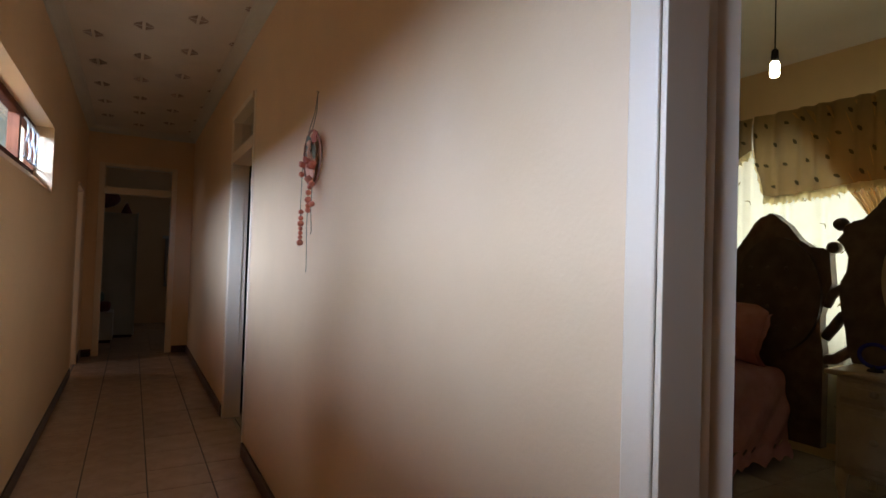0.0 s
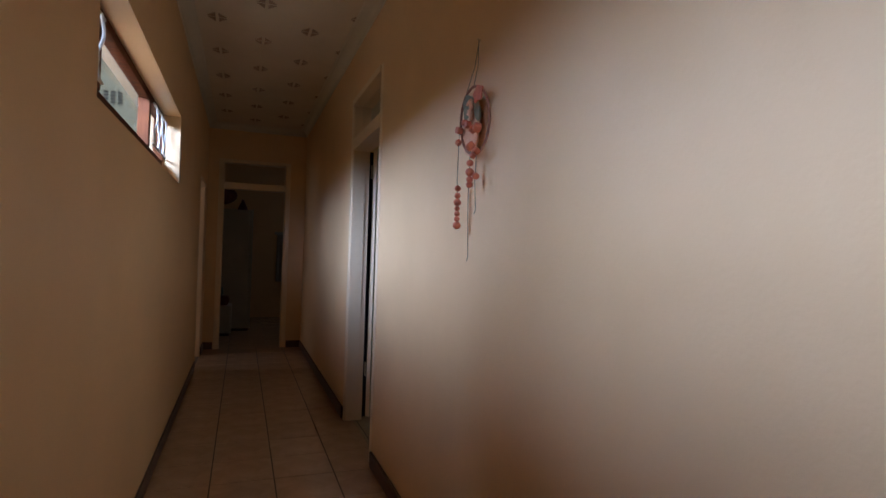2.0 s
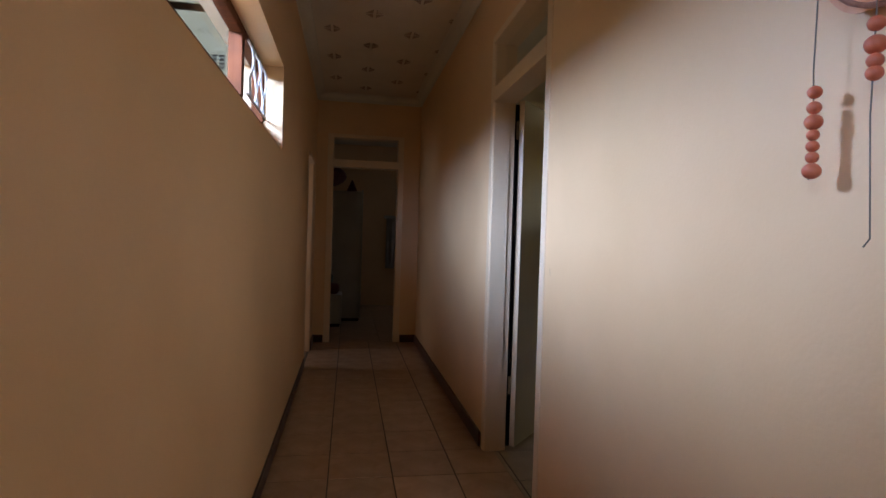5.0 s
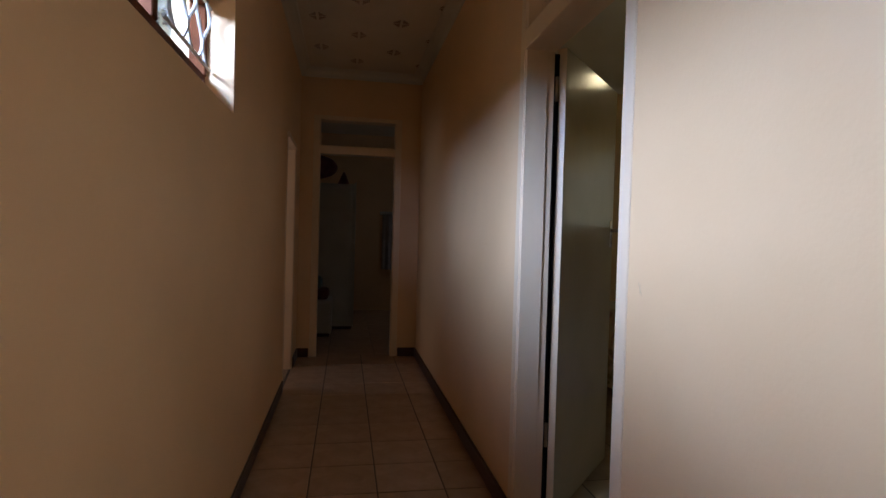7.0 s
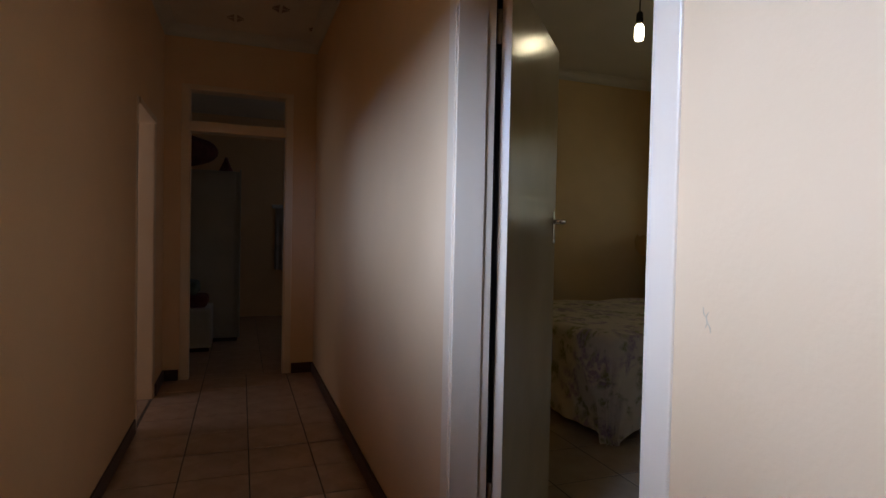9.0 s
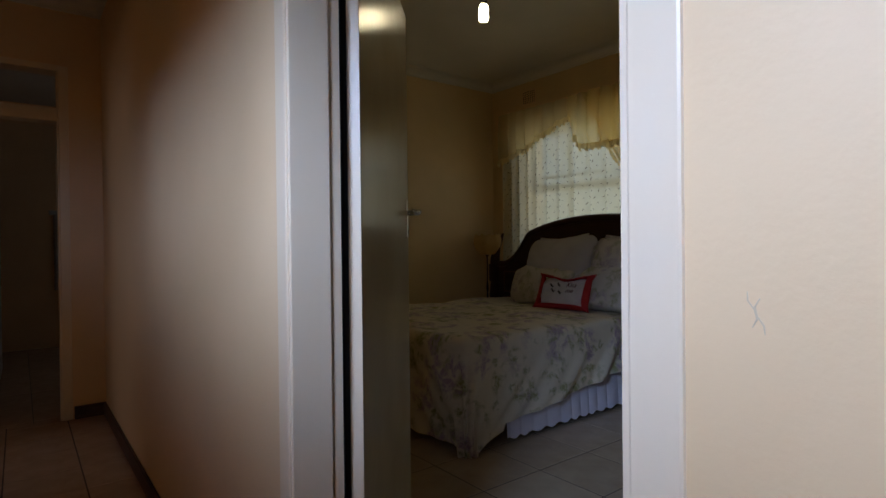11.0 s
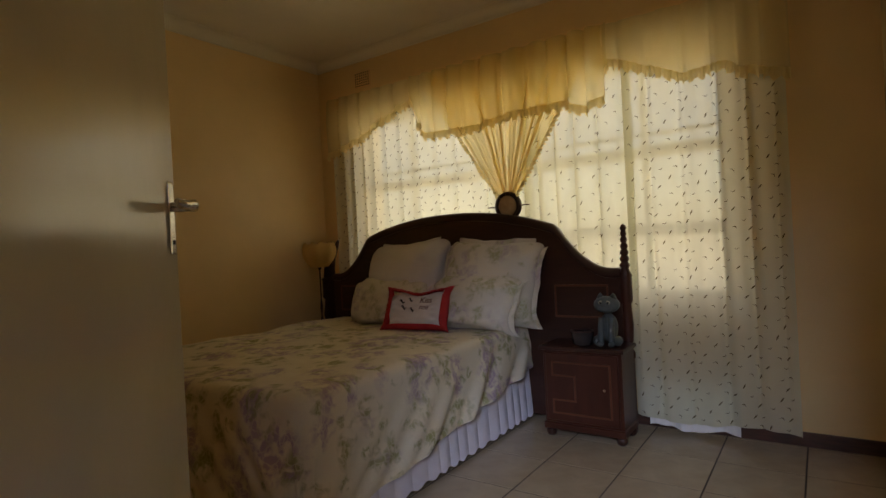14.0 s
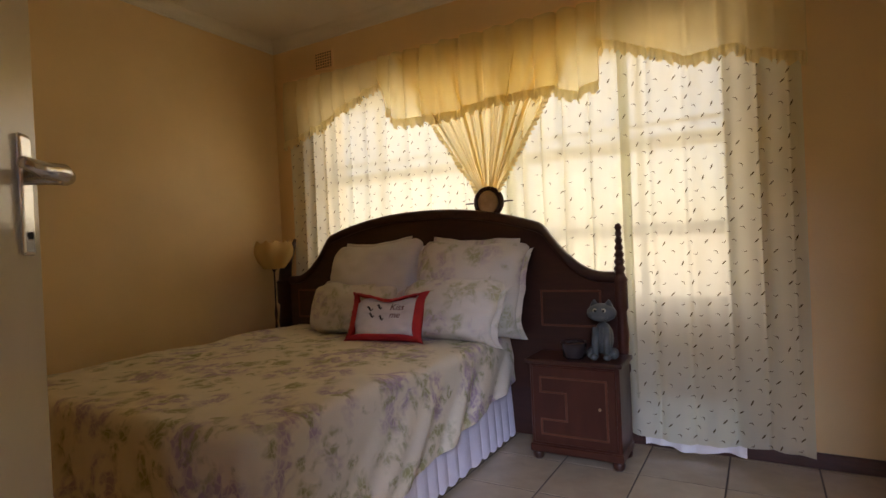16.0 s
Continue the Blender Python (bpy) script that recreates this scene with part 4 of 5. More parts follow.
for k in range(96):
    q = k / 24
    a, b = ((2 * (q % 1) - 1, -1), (1, 2 * (q % 1) - 1), (1 - 2 * (q % 1), 1), (-1, 1 - 2 * (q % 1)))[int(q)]
    sag = 0.035 * math.exp(-((a / 0.5) ** 2)) * (b + 1) / 2
    cor = 1 + 0.10 * (abs(a) * abs(b)) ** 6
    def edge(f, x):
        return cm @ Vector((x, a * 0.43 / 2 * f * cor, 0.135 + b * 0.27 / 2 * f * cor - sag))
    loop.append([bm.verts.new(edge(f, x)) for f, x in ((0.82, -0.056), (0.90, -0.054), (1.03, -0.034 + 0.004 * math.sin(k * 2.1)), (1.03, -0.016), (0.9, 0.0))])
for k in range(96):
    a, b = loop[k], loop[(k + 1) % 96]
    for i in range(4):
        bm.faces.new((a[i], b[i], b[i + 1], a[i + 1]))
part("border", bm, RED, cush, "wide red ruffled border", True)
bm = bmesh.new()
for row in ((-0.115, -0.075, 0.175), (-0.095, -0.060, 0.135), (-0.05, -0.02, 0.185), (-0.03, 0.0, 0.120)):
    pts = [cm @ Vector((-0.0635, -(row[0] + (row[1] - row[0]) * s / 4) * -1 * -1, row[2] + 0.010 * math.sin(s * 1.7) - 0.003 * s)) for s in range(5)]
    part("stitched_motif", tube(bmesh.new(), pts, [0.002, 0.005, 0.006, 0.004, 0.002], 6), INK, cush, "small dark stitched shape")


def lettering(name, words, size, m, mat, parent, label):
    """Words as a thin mesh, lying in the plane of m."""
    cu = bpy.data.curves.new(name, "FONT")
    cu.body, cu.size, cu.extrude, cu.shear = words, size, 0.0008, 0.25
    cu.align_x = "LEFT"
    tmp = bpy.data.objects.new(name + "_curve", cu)
    scene.collection.objects.link(tmp)
    dg = bpy.context.evaluated_depsgraph_get()
    me = bpy.data.meshes.new_from_object(tmp.evaluated_get(dg))
    bpy.data.objects.remove(tmp)
    bpy.data.curves.remove(cu)
    bm = bmesh.new()
    bm.from_mesh(me)
    bpy.data.meshes.remove(me)
    bmesh.ops.transform(bm, matrix=m, verts=bm.verts[:])
    return part(name, bm, mat, parent, label)


for words, y, z in (("Kiss", -0.030, 0.160), ("me", -0.032, 0.115)):
    face = Matrix(((0, 0, -1, -0.0645), (-1, 0, 0, y), (0, 1, 0, z), (0, 0, 0, 1)))
    lettering("stitched_word", words, 0.052, cm @ face, REDINK, cush, "dark red stitched word")


# ---- bedside cabinets ----
def bedside(name, y0, y1, label):
    x0, x1, top = 4.135, 4.385, 0.525
    t = thing(name, (x0, (y0 + y1) / 2, 0), label, "bedside cabinet", "bedside cabinets")
    part("body", boxes((x0 + 0.012, x1, y0 + 0.012, y1 - 0.012, 0.055, top - 0.022), bevel=0.004), REDWOOD, t)
    part("tabletop", boxes((x0 - 0.012, x1, y0 - 0.006, y1 + 0.006, top - 0.022, top), bevel=0.006, seg=2), DARKWOOD, t)
    part("plinth", boxes((x0 - 0.002, x1, y0 + 0.004, y1 - 0.004, 0.045, 0.085), bevel=0.005), REDWOOD, t)
    d = part("door", boxes((x0 - 0.002, x0 + 0.012, y0 + 0.03, y1 - 0.03, 0.10, top - 0.035), bevel=0.003), REDWOOD, t)
    w = y1 - y0

    def strip(a0, a1, z0, z1):
        part("inlay", boxes((x0 - 0.007, x0 - 0.002, y0 + a0 * w, y0 + a1 * w, z0, z1), bevel=0.0015), INLAY, d, "lighter inlaid moulding")
    for a0, a1, z0, z1 in ((0.14, 0.86, 0.430, 0.440), (0.14, 0.86, 0.140, 0.150), (0.14, 0.165, 0.150, 0.430), (0.835, 0.86, 0.150, 0.215), (0.835, 0.86, 0.365, 0.430),
                           (0.56, 0.86, 0.215, 0.225), (0.56, 0.86, 0.355, 0.365), (0.56, 0.585, 0.225, 0.355)):
        strip(a0, a1, z0, z1)
    part("knob", ball(bmesh.new(), (x0 - 0.012, y0 + 0.22 * w, 0.30), 0.008, 10), BRASS, d, "tiny brass knob", True)
    for x, y in ((x0 + 0.035, y0 + 0.035), (x0 + 0.035, y1 - 0.035), (x1 - 0.035, y0 + 0.035), (x1 - 0.035, y1 - 0.035)):
        part("foot", lathe(bmesh.new(), [(0.018, 0.0), (0.028, 0.012), (0.030, 0.03), (0.022, 0.048)], (x, y, 0), 14), DARKWOOD, t, smooth=True)
    return t


bedside("bedside_cabinet", 5.305, 5.785, "red mahogany bedside cabinet with inlaid key pattern door")
bedside("bedside_cabinet", 7.64, 7.94, "dark mahogany bedside cabinet by the far wall")

# cat figurine: one mesh
CAT = varied("grey_green_glazed_pottery", (0.060, 0.074, 0.074), (0.095, 0.11, 0.105), 12, 0.35, bump=0.15, bump_scale=40)
cx, cy, cz = 4.26, 5.415, 0.525
bm = bmesh.new()
ball(bm, (cx + 0.01, cy, cz + 0.10), 0.055, 18, (0.95, 0.92, 1.5))
ball(bm, (cx - 0.01, cy, cz + 0.232), 0.060, 18, (0.85, 1.24, 0.80))
ball(bm, (cx - 0.046, cy, cz + 0.214), 0.030, 14, (0.7, 1.35, 0.7))
for s in (-1, 1):
    lathe(bm, [(0.024, 0.0), (0.016, 0.018), (0.003, 0.036)], (cx - 0.005, cy + s * 0.036, cz + 0.262), 8)
    tube(bm, [(cx - 0.030, cy + s * 0.026, cz + 0.16), (cx - 0.045, cy + s * 0.028, cz + 0.08), (cx - 0.048, cy + s * 0.03, cz + 0.012)], [0.018, 0.019, 0.017], 10)
    ball(bm, (cx - 0.062, cy + s * 0.032, cz + 0.016), 0.022, 10, (1.3, 0.9, 0.72))
    ball(bm, (cx - 0.02, cy + s * 0.056, cz + 0.03), 0.034, 10, (1.25, 0.75, 0.85))
    for r, x, mi in ((0.0125, 0.052, 1), (0.0065, 0.0575, 2)):
        n0 = len(bm.faces)
        ball(bm, (cx - x, cy + s * 0.021, cz + 0.246), r, 10, (0.5, 1, 1))
        bm.faces.ensure_lookup_table()
        for f in bm.faces[n0:]:
            f.material_index = mi
tagged(new("cat_figurine", finish(bm, "cat_figurine", [CAT, material("painted_cat_eye", (0.45, 0.42, 0.30), 0.3), GAP], True)), "grey-green pottery cat figurine sitting on the bedside cabinet", "figurine")
GLASSWARE = material("smoky_glass", (0.035, 0.028, 0.028), 0.06)
ash = thing("trinket_bowl", (4.22, 5.545, 0.525), "small smoky glass trinket bowl with a dark rim", "bowl")
part("bowl", lathe(bmesh.new(), [(0.044, 0.0), (0.056, 0.01), (0.062, 0.05), (0.064, 0.080), (0.058, 0.082), (0.053, 0.05), (0.045, 0.015)], (4.22, 5.555, 0.525), 24), GLASSWARE, ash, smooth=True)
bm = bmesh.new()
tube(bm, [(4.22 + 0.061 * math.cos(k * math.pi / 12), 5.555 + 0.061 * math.sin(k * math.pi / 12), 0.608) for k in range(25)], 0.005, 6)
part("rim", bm, DARKWOOD, ash, "dark polished rim", True)
SHELL = cloth("amber_glass_shade", (0.66, 0.46, 0.20), see=0.0, trans=0.40, tint=(0.8, 0.55, 0.22))
lamp = thing("bedside_lamp", (4.24, 7.715, 0.525), "bedside lamp with an amber frilled glass shade", "table lamp")
part("stem", lathe(bmesh.new(), [(0.055, 0), (0.055, 0.01), (0.014, 0.03), (0.007, 0.12), (0.012, 0.17), (0.006, 0.24), (0.006, 0.47), (0.018, 0.49)], (4.24, 7.715, 0.525), 16), DARKWOOD, lamp, smooth=True)


def shade(u, v):
    a = 2 * math.pi * u
    r = 0.034 + 0.098 * math.sin(math.pi * (0.12 + 0.62 * v)) + 0.012 * v * math.sin(a * 7)
    return Vector((4.24 + r * math.cos(a), 7.715 + r * math.sin(a), 1.02 + 0.19 * v + 0.01 * v * math.cos(a * 9)))


part("shade", grid(bmesh.new(), 72, 10, shade), SHELL, lamp, "amber frilled tulip shade", True)

# built-in wardrobe beside the window wall
robe = thing("wardrobe", (3.5, 3.8, 0), "cream built-in wardrobe with chrome pull handles", "wardrobe")
part("carcass", boxes((2.45, WX - 0.012, SY + 0.005, 4.11, 0.0, 2.40), bevel=0.004), CREAM, robe)
for k in range(4):
    a = 2.46 + 0.525 * k
    d = part("door", boxes((a, a + 0.518, 4.112, 4.132, 0.08, 2.38), bevel=0.003), CREAM, robe)
    hx = a + (0.06 if k % 2 else 0.458)
    part("handle", tube(bmesh.new(), [(hx, 4.132, 1.22), (hx, 4.158, 1.24), (hx, 4.165, 1.32), (hx, 4.158, 1.40), (hx, 4.132, 1.42)], 0.006, 8), CHROME, d, "chrome bow handle", True)

# ---- bulbs on flexes ----
GLOW = bpy.data.materials.new("lit_bulb")
GLOW.use_nodes = True
_b = GLOW.node_tree.nodes["Principled BSDF"]
_b.inputs["Emission Color"].default_value, _b.inputs["Emission Strength"].default_value = (1.0, 0.86, 0.50, 1), 15


def pendant(x, y, z, top):
    t = thing("pendant_bulb", (x, y, top), "lit bare bulb hanging on a black flex", "pendant light", "bare bulbs")
    part("flex", tube(bmesh.new(), [(x, y, top), (x, y, z + 0.11)], 0.0035, 6), GAP, t, "black flex")
    part("lamp_holder", lathe(bmesh.new(), [(0.006, 0.125), (0.016, 0.115), (0.019, 0.075), (0.016, 0.055)], (x, y, z), 14), GAP, t, "black lamp holder", True)
    part("bulb", lathe(bmesh.new(), [(0.013, 0.058), (0.021, 0.048), (0.0235, 0.03), (0.0235, -0.012), (0.019, -0.025), (0.004, -0.03)], (x, y, z), 16), GLOW, t, "glowing bulb", True)
    part("ceiling_rose", lathe(bmesh.new(), [(0.040, 0.0), (0.040, -0.012), (0.015, -0.025)], (x, y, top), 18), WHITE, t, "white ceiling rose", True)


pendant(2.462, 5.77, 2.235, H2)
pendant(3.37, 2.08, 2.30, H2)

# ---- wall hanging in the passage ----
CORAL = varied("coral_bead", (0.62, 0.14, 0.065), (0.74, 0.22, 0.11), 40, 0.45)
HOOP = varied("suede_wrapped_hoop", (0.30, 0.125, 0.075), (0.40, 0.18, 0.11), 60, 0.85, bump=0.5, bump_scale=150)
FELT = varied("pink_felt", (0.76, 0.39, 0.22), (0.84, 0.47, 0.29), 40, 0.95, bump=0.3, bump_scale=120)
MOSS = varied("grey_green_felt", (0.17, 0.16, 0.10), (0.25, 0.23, 0.15), 40, 0.95)
STRING = material("grey_cord", (0.24, 0.19, 0.14), 0.9)
hx, hy, hz = 1.068, 2.600, 1.643
catcher = thing("dream_catcher", (1.09, hy, 1.92), "coral bead wall hanging with a wrapped hoop and cords", "wall hanging")
bm = bmesh.new()
tube(bm, [(hx, hy + 0.118 * math.cos(2 * math.pi * k / 48), hz + 0.112 * math.sin(2 * math.pi * k / 48) + 0.020 * math.cos(2 * math.pi * k / 48)) for k in range(49)], [0.0044 + 0.0006 * math.sin(k * 2.4) for k in range(49)], 8)
part("hoop", bm, HOOP, catcher, "brown wrapped hoop", True)
for y0, y1, z1 in ((2.638, 2.672, 1.752), (2.642, 2.612, 1.758)):
    part("cord", tube(bmesh.new(), [(1.094, y0, 1.925), (1.088, (y0 + y1) / 2, 1.84), (hx, y1, z1)], 0.0015, 6), STRING, catcher)
part("nail", tube(bmesh.new(), [(1.10, 2.640, 1.925), (1.088, 2.640, 1.928)], 0.003, 6), CHROME, catcher)


def felt(name, y, z, ry, rz, x, mat, label, lobes=4, wob=0.12, turn=0.0):
    rim = []
    for k in range(44):
        a = 2 * math.pi * k / 44
        q = 1 + wob * math.sin(lobes * a + 0.7)
        u, v = ry * math.cos(a) * q, rz * math.sin(a) * q
        rim.append((y + u * math.cos(turn) - v * math.sin(turn), z + u * math.sin(turn) + v * math.cos(turn)))
    part(name, plate(bmesh.new(), rim, x, x + 0.004), mat, catcher, label)


felt("felt_backing", 2.640, 1.622, 0.074, 0.085, hx + 0.002, FELT, "pale pink felt shape", 3, 0.05)
felt("felt_leaf", 2.652, 1.700, 0.046, 0.042, hx - 0.003, MOSS, "grey-green felt patch", 3, 0.16, 0.6)
felt("felt_leaf", 2.575, 1.672, 0.018, 0.046, hx - 0.004, MOSS, "grey-green felt patch", 2, 0.2, -0.3)
felt("felt_petal", 2.566, 1.722, 0.036, 0.026, hx - 0.006, CORAL, "coral felt petal", 5, 0.14)
for y, z, r in ((2.612, 1.692, 0.026), (2.610, 1.660, 0.020)):
    part("ribbon_curl", tube(bmesh.new(), [(hx - 0.014 + 0.004 * math.sin(k), y + r * math.cos(0.5 + k * 0.55), z + 0.6 * r * math.sin(0.5 + k * 0.55)) for k in range(10)], [0.004, 0.007, 0.008, 0.008, 0.007, 0.008, 0.008, 0.007, 0.006, 0.003], 6), FELT, catcher, "curled pink ribbon", True)


def block_bead(y, z, s, a):
    bm = bmesh.new()
    box(bm, -s, s, -s, s, -s, s, bevel=s * 0.45, seg=2, m=Matrix.Translation((1.055, y, z)) @ Matrix.Rotation(a, 4, "X") @ Matrix.Rotation(0.5 * a, 4, "Z"))
    part("block_bead", bm, CORAL, catcher, "coral wooden block bead")


for k, (y, z, w) in enumerate(((2.698, 1.632, 0.0135), (2.702, 1.591, 0.0105), (2.596, 1.560, 0.0145), (2.546, 1.536, 0.0120), (2.573, 1.526, 0.0100), (2.622, 1.635, 0.0120), (2.650, 1.648, 0.0115), (2.544, 1.610, 0.0155), (2.578, 1.612, 0.0130))):
    block_bead(y, z - 0.003, w * 0.86, 0.35 + 0.5 * k)


def strand(y, z0, z1, beads):
    part("strand", tube(bmesh.new(), [(1.060, y, z0), (1.058, y + 0.002, (z0 + z1) / 2), (1.061, y - 0.003, z1 + 0.012), (1.060, y + 0.006, z1)], 0.0013, 6), STRING, catcher)
    for z, r in beads:
        part("bead", ball(bmesh.new(), (1.060, y, z - 0.004), r, 14, (1, 1, 0.93)), CORAL, catcher, smooth=True)


strand(2.708, 1.640, 1.292, [(1.436, 0.0112), (1.411, 0.0112), (1.388, 0.0138), (1.367, 0.0098), (1.349, 0.0102), (1.331, 0.0102), (1.309, 0.0142)])
strand(2.606, 1.560, 1.184, [(1.508, 0.0120), (1.478, 0.0148), (1.455, 0.0115), (1.437, 0.0118)])
strand(2.555, 1.540, 1.335, [(1.459, 0.0122)])

# scuffs on the wall beside the door
SCUFF = material("grey_scuff", (0.66, 0.48, 0.30), 0.9)
bm = bmesh.new()
for k in range(2):
    tube(bm, [(RX - 0.0002, 3.955 + 0.006 * k + 0.004 * math.sin(j * 1.3 + k), 1.075 - 0.007 * j + 0.005 * k) for j in range(5)], [0.0004, 0.0009, 0.0006, 0.0009, 0.0003], 5)
tagged(new("wall_scuff", finish(bm, "wall_scuff", SCUFF)), "faint grey scuff mark on the peach wall", "scuff", kind="structure")

# ---- end room, dim ----
OFFWHITE = varied("off_white_melamine", (0.50, 0.47, 0.40), (0.56, 0.53, 0.46), 3, 0.35)
DARKCLOTH = varied("dark_red_cloth", (0.12, 0.03, 0.03), (0.2, 0.06, 0.05), 9, 0.95, bump=0.5, bump_scale=14)
TEALCLOTH = varied("dull_teal_cloth", (0.08, 0.12, 0.12), (0.14, 0.19, 0.18), 9, 0.95, bump=0.5, bump_scale=14)
robe2 = thing("tall_cupboard", (0.1, 9.9, 0), "off-white tall cupboard with a panelled door", "cupboard")
part("carcass", boxes((-0.55, 0.50, 9.62, 10.15, 0.04, 1.80), bevel=0.006), OFFWHITE, robe2)
part("door", boxes((-0.54, -0.03, 9.60, 9.62, 0.08, 1.78), bevel=0.004), OFFWHITE, robe2)
part("door", boxes((-0.02, 0.46, 9.60, 9.62, 0.08, 1.78), bevel=0.004), OFFWHITE, robe2)
part("side_trim", boxes((0.50, 0.515, 9.60, 10.15, 0.04, 1.82), bevel=0.003), OFFWHITE, robe2)
part("plinth", boxes((-0.54, 0.49, 9.64, 10.13, 0.0, 0.04)), DARKWOOD, robe2)
chest = thing("low_chest", (-0.05, 9.35, 0), "off-white low chest in front of the cupboard", "chest")
part("body", boxes((-0.45, 0.26, 9.12, 9.56, 0.04, 0.42), bevel=0.008), OFFWHITE, chest)
part("drawer_front", boxes((-0.43, 0.24, 9.10, 9.12, 0.08, 0.38), bevel=0.004), OFFWHITE, chest)
part("plinth", boxes((-0.43, 0.24, 9.14, 9.55, 0.0, 0.04)), DARKWOOD, chest)
for nm, x0, x1, z0, z1, mat, lab in (("folded_blanket", -0.30, 0.22, 0.42, 0.54, DARKCLOTH, "dark red folded blanket on the low chest"), ("folded_towel", -0.22, 0.14, 0.54, 0.68, TEALCLOTH, "dull teal folded towel on the blanket")):
    bm = boxes((x0, x1, 9.16, 9.50, z0, z1), bevel=0.045, seg=4)
    bmesh.ops.subdivide_edges(bm, edges=bm.edges[:], cuts=2, use_grid_fill=True)
    for vv in bm.verts:
        vv.co += 0.010 * Vector((noise.noise(vv.co * 7), noise.noise(vv.co * 7 + Vector((5, 0, 0))), 0.6 * noise.noise(vv.co * 6 + Vector((0, 9, 0)))))
        vv.co.z = max(vv.co.z, z0)
    tagged(new(nm, finish(bm, nm, mat, True)), lab, "folded cloth")
bag = bmesh.new()
ball(bag, (-0.05, 9.85, 2.02), 0.22, 18, (1.5, 0.9, 0.75))
for vv in bag.verts:
    vv.co += 0.03 * noise.noise(vv.co * 6) * Vector((1, 1, 1))
    vv.co.z = max(vv.co.z, 1.80)
tagged(new("travel_bag", finish(bag, "travel_bag", DARKCLOTH, True)), "dark cloth bag lying on top of the cupboard", "bag")
tagged(new("cone_ornament", finish(lathe(bmesh.new(), [(0.075, 0.0), (0.07, 0.03), (0.03, 0.12), (0.012, 0.17)], (0.36, 9.85, 1.80), 16), "cone_ornament", DARKCLOTH, True)), "small dark cone shaped ornament on the cupboard", "ornament")
PALECLOTH = varied("pale_grey_cloth", (0.42, 0.39, 0.35), (0.52, 0.48, 0.43), 9, 0.95, bump=0.4)
# Pale folded sheet added as a stand-in for an unidentified object.
pale_sheet = thing("hanging_pale_sheet", (0.95, 10.6, 1.5), "pale grey sheet in place of an unclear object by the end room wall", "clothes")
bm = grid(bmesh.new(), 40, 24, lambda u, v: (0.96 + 0.30 * u, 11.36 - 0.10 * math.sin(math.pi * u) - 0.03 * math.sin(u * 26) * v, 1.50 - 0.85 * v))
part("cloth", bm, PALECLOTH, pale_sheet, smooth=True)
part("hook_rail", boxes((0.92, 1.28, 11.36, 11.40, 1.50, 1.55), bevel=0.004), OFFWHITE, pale_sheet)

# ---- front room, seen through its doorway ----
CARVED = varied("dark_carved_wood", (0.10, 0.062, 0.036), (0.16, 0.105, 0.06), 12, 0.4, bump=0.3, bump_scale=40)
TUFT = varied("brown_tufted_leather", (0.085, 0.06, 0.038), (0.13, 0.09, 0.058), 10, 0.45, bump=0.2, bump_scale=40)
PINK = varied("dusky_pink_satin", (0.54, 0.22, 0.19), (0.64, 0.30, 0.26), 8, 0.6, bump=0.5, bump_scale=16)
OLIVEWOOD = varied("antiqued_cream_wood", (0.56, 0.44, 0.26), (0.66, 0.54, 0.34), 8, 0.4)
BLUEGLASS = material("blue_glass", (0.05, 0.05, 0.30), 0.15)
fb = thing("carved_bed", (3.6, 3.0, 0), "bed with a carved tufted headboard and dusky pink cover", "bed")
outline = [(3.16, 0.15), (3.19, 1.20), (3.02, 1.26), (2.90, 1.33), (2.813, 1.406), (2.732, 1.518), (2.690, 1.585), (2.646, 1.622), (2.615, 1.630), (2.588, 1.646), (2.555, 1.632), (2.523, 1.604), (2.464, 1.556), (2.42, 1.495), (2.392, 1.46), (2.322, 1.411), (2.25, 1.405), (2.215, 1.38), (2.209, 1.29), (2.20, 1.18), (2.232, 1.10), (2.262, 0.98), (2.262, 0.88), (2.245, 0.76), (2.25, 0.15)]
part("headboard", plate(bmesh.new(), outline, 4.24, 4.31), CARVED, fb, "dark carved headboard with a pointed crest")
inner = [(2.53 + 0.28 * math.cos(2 * math.pi * k / 40), 1.10 + 0.38 * math.sin(2 * math.pi * k / 40)) for k in range(40)]
part("tufted_panel", plate(bmesh.new(), inner, 4.215, 4.245), TUFT, fb, "brown tufted panel")
for i in range(4):
    for j in range(4):
        part("tuft_button", ball(bmesh.new(), (4.214, 2.43 + 0.12 * i + 0.06 * (j % 2) - 0.03, 0.88 + 0.13 * j), 0.014, 8), CARVED, fb)
part("scroll", lathe(bmesh.new(), [(0.01, -0.04), (0.034, -0.035), (0.040, 0), (0.034, 0.035), (0.01, 0.04)], (4.275, 2.202, 1.408), 18, "x"), CARVED, fb, "carved scroll end", True)
for pts in ([(4.275, 2.25, 1.04), (4.275, 2.215, 1.115), (4.275, 2.15, 1.155), (4.275, 2.08, 1.18)], [(4.275, 2.25, 0.84), (4.275, 2.20, 0.912), (4.275, 2.15, 0.985), (4.275, 2.09, 1.02)], [(4.275, 2.26, 0.70), (4.275, 2.19, 0.715), (4.275, 2.12, 0.77), (4.275, 2.05, 0.83)]):
    part("carved_strut", tube(bmesh.new(), pts, 0.033, 10), CARVED, fb, smooth=True)
part("base", boxes((2.5, 4.22, 2.50, 3.30, 0.12, 0.45), bevel=0.03), PINK, fb)
sp = thing("pink_bedspread", (3.4, 2.9, 0.6), "dusky pink quilted bedspread with a frilled hem", "bedspread")
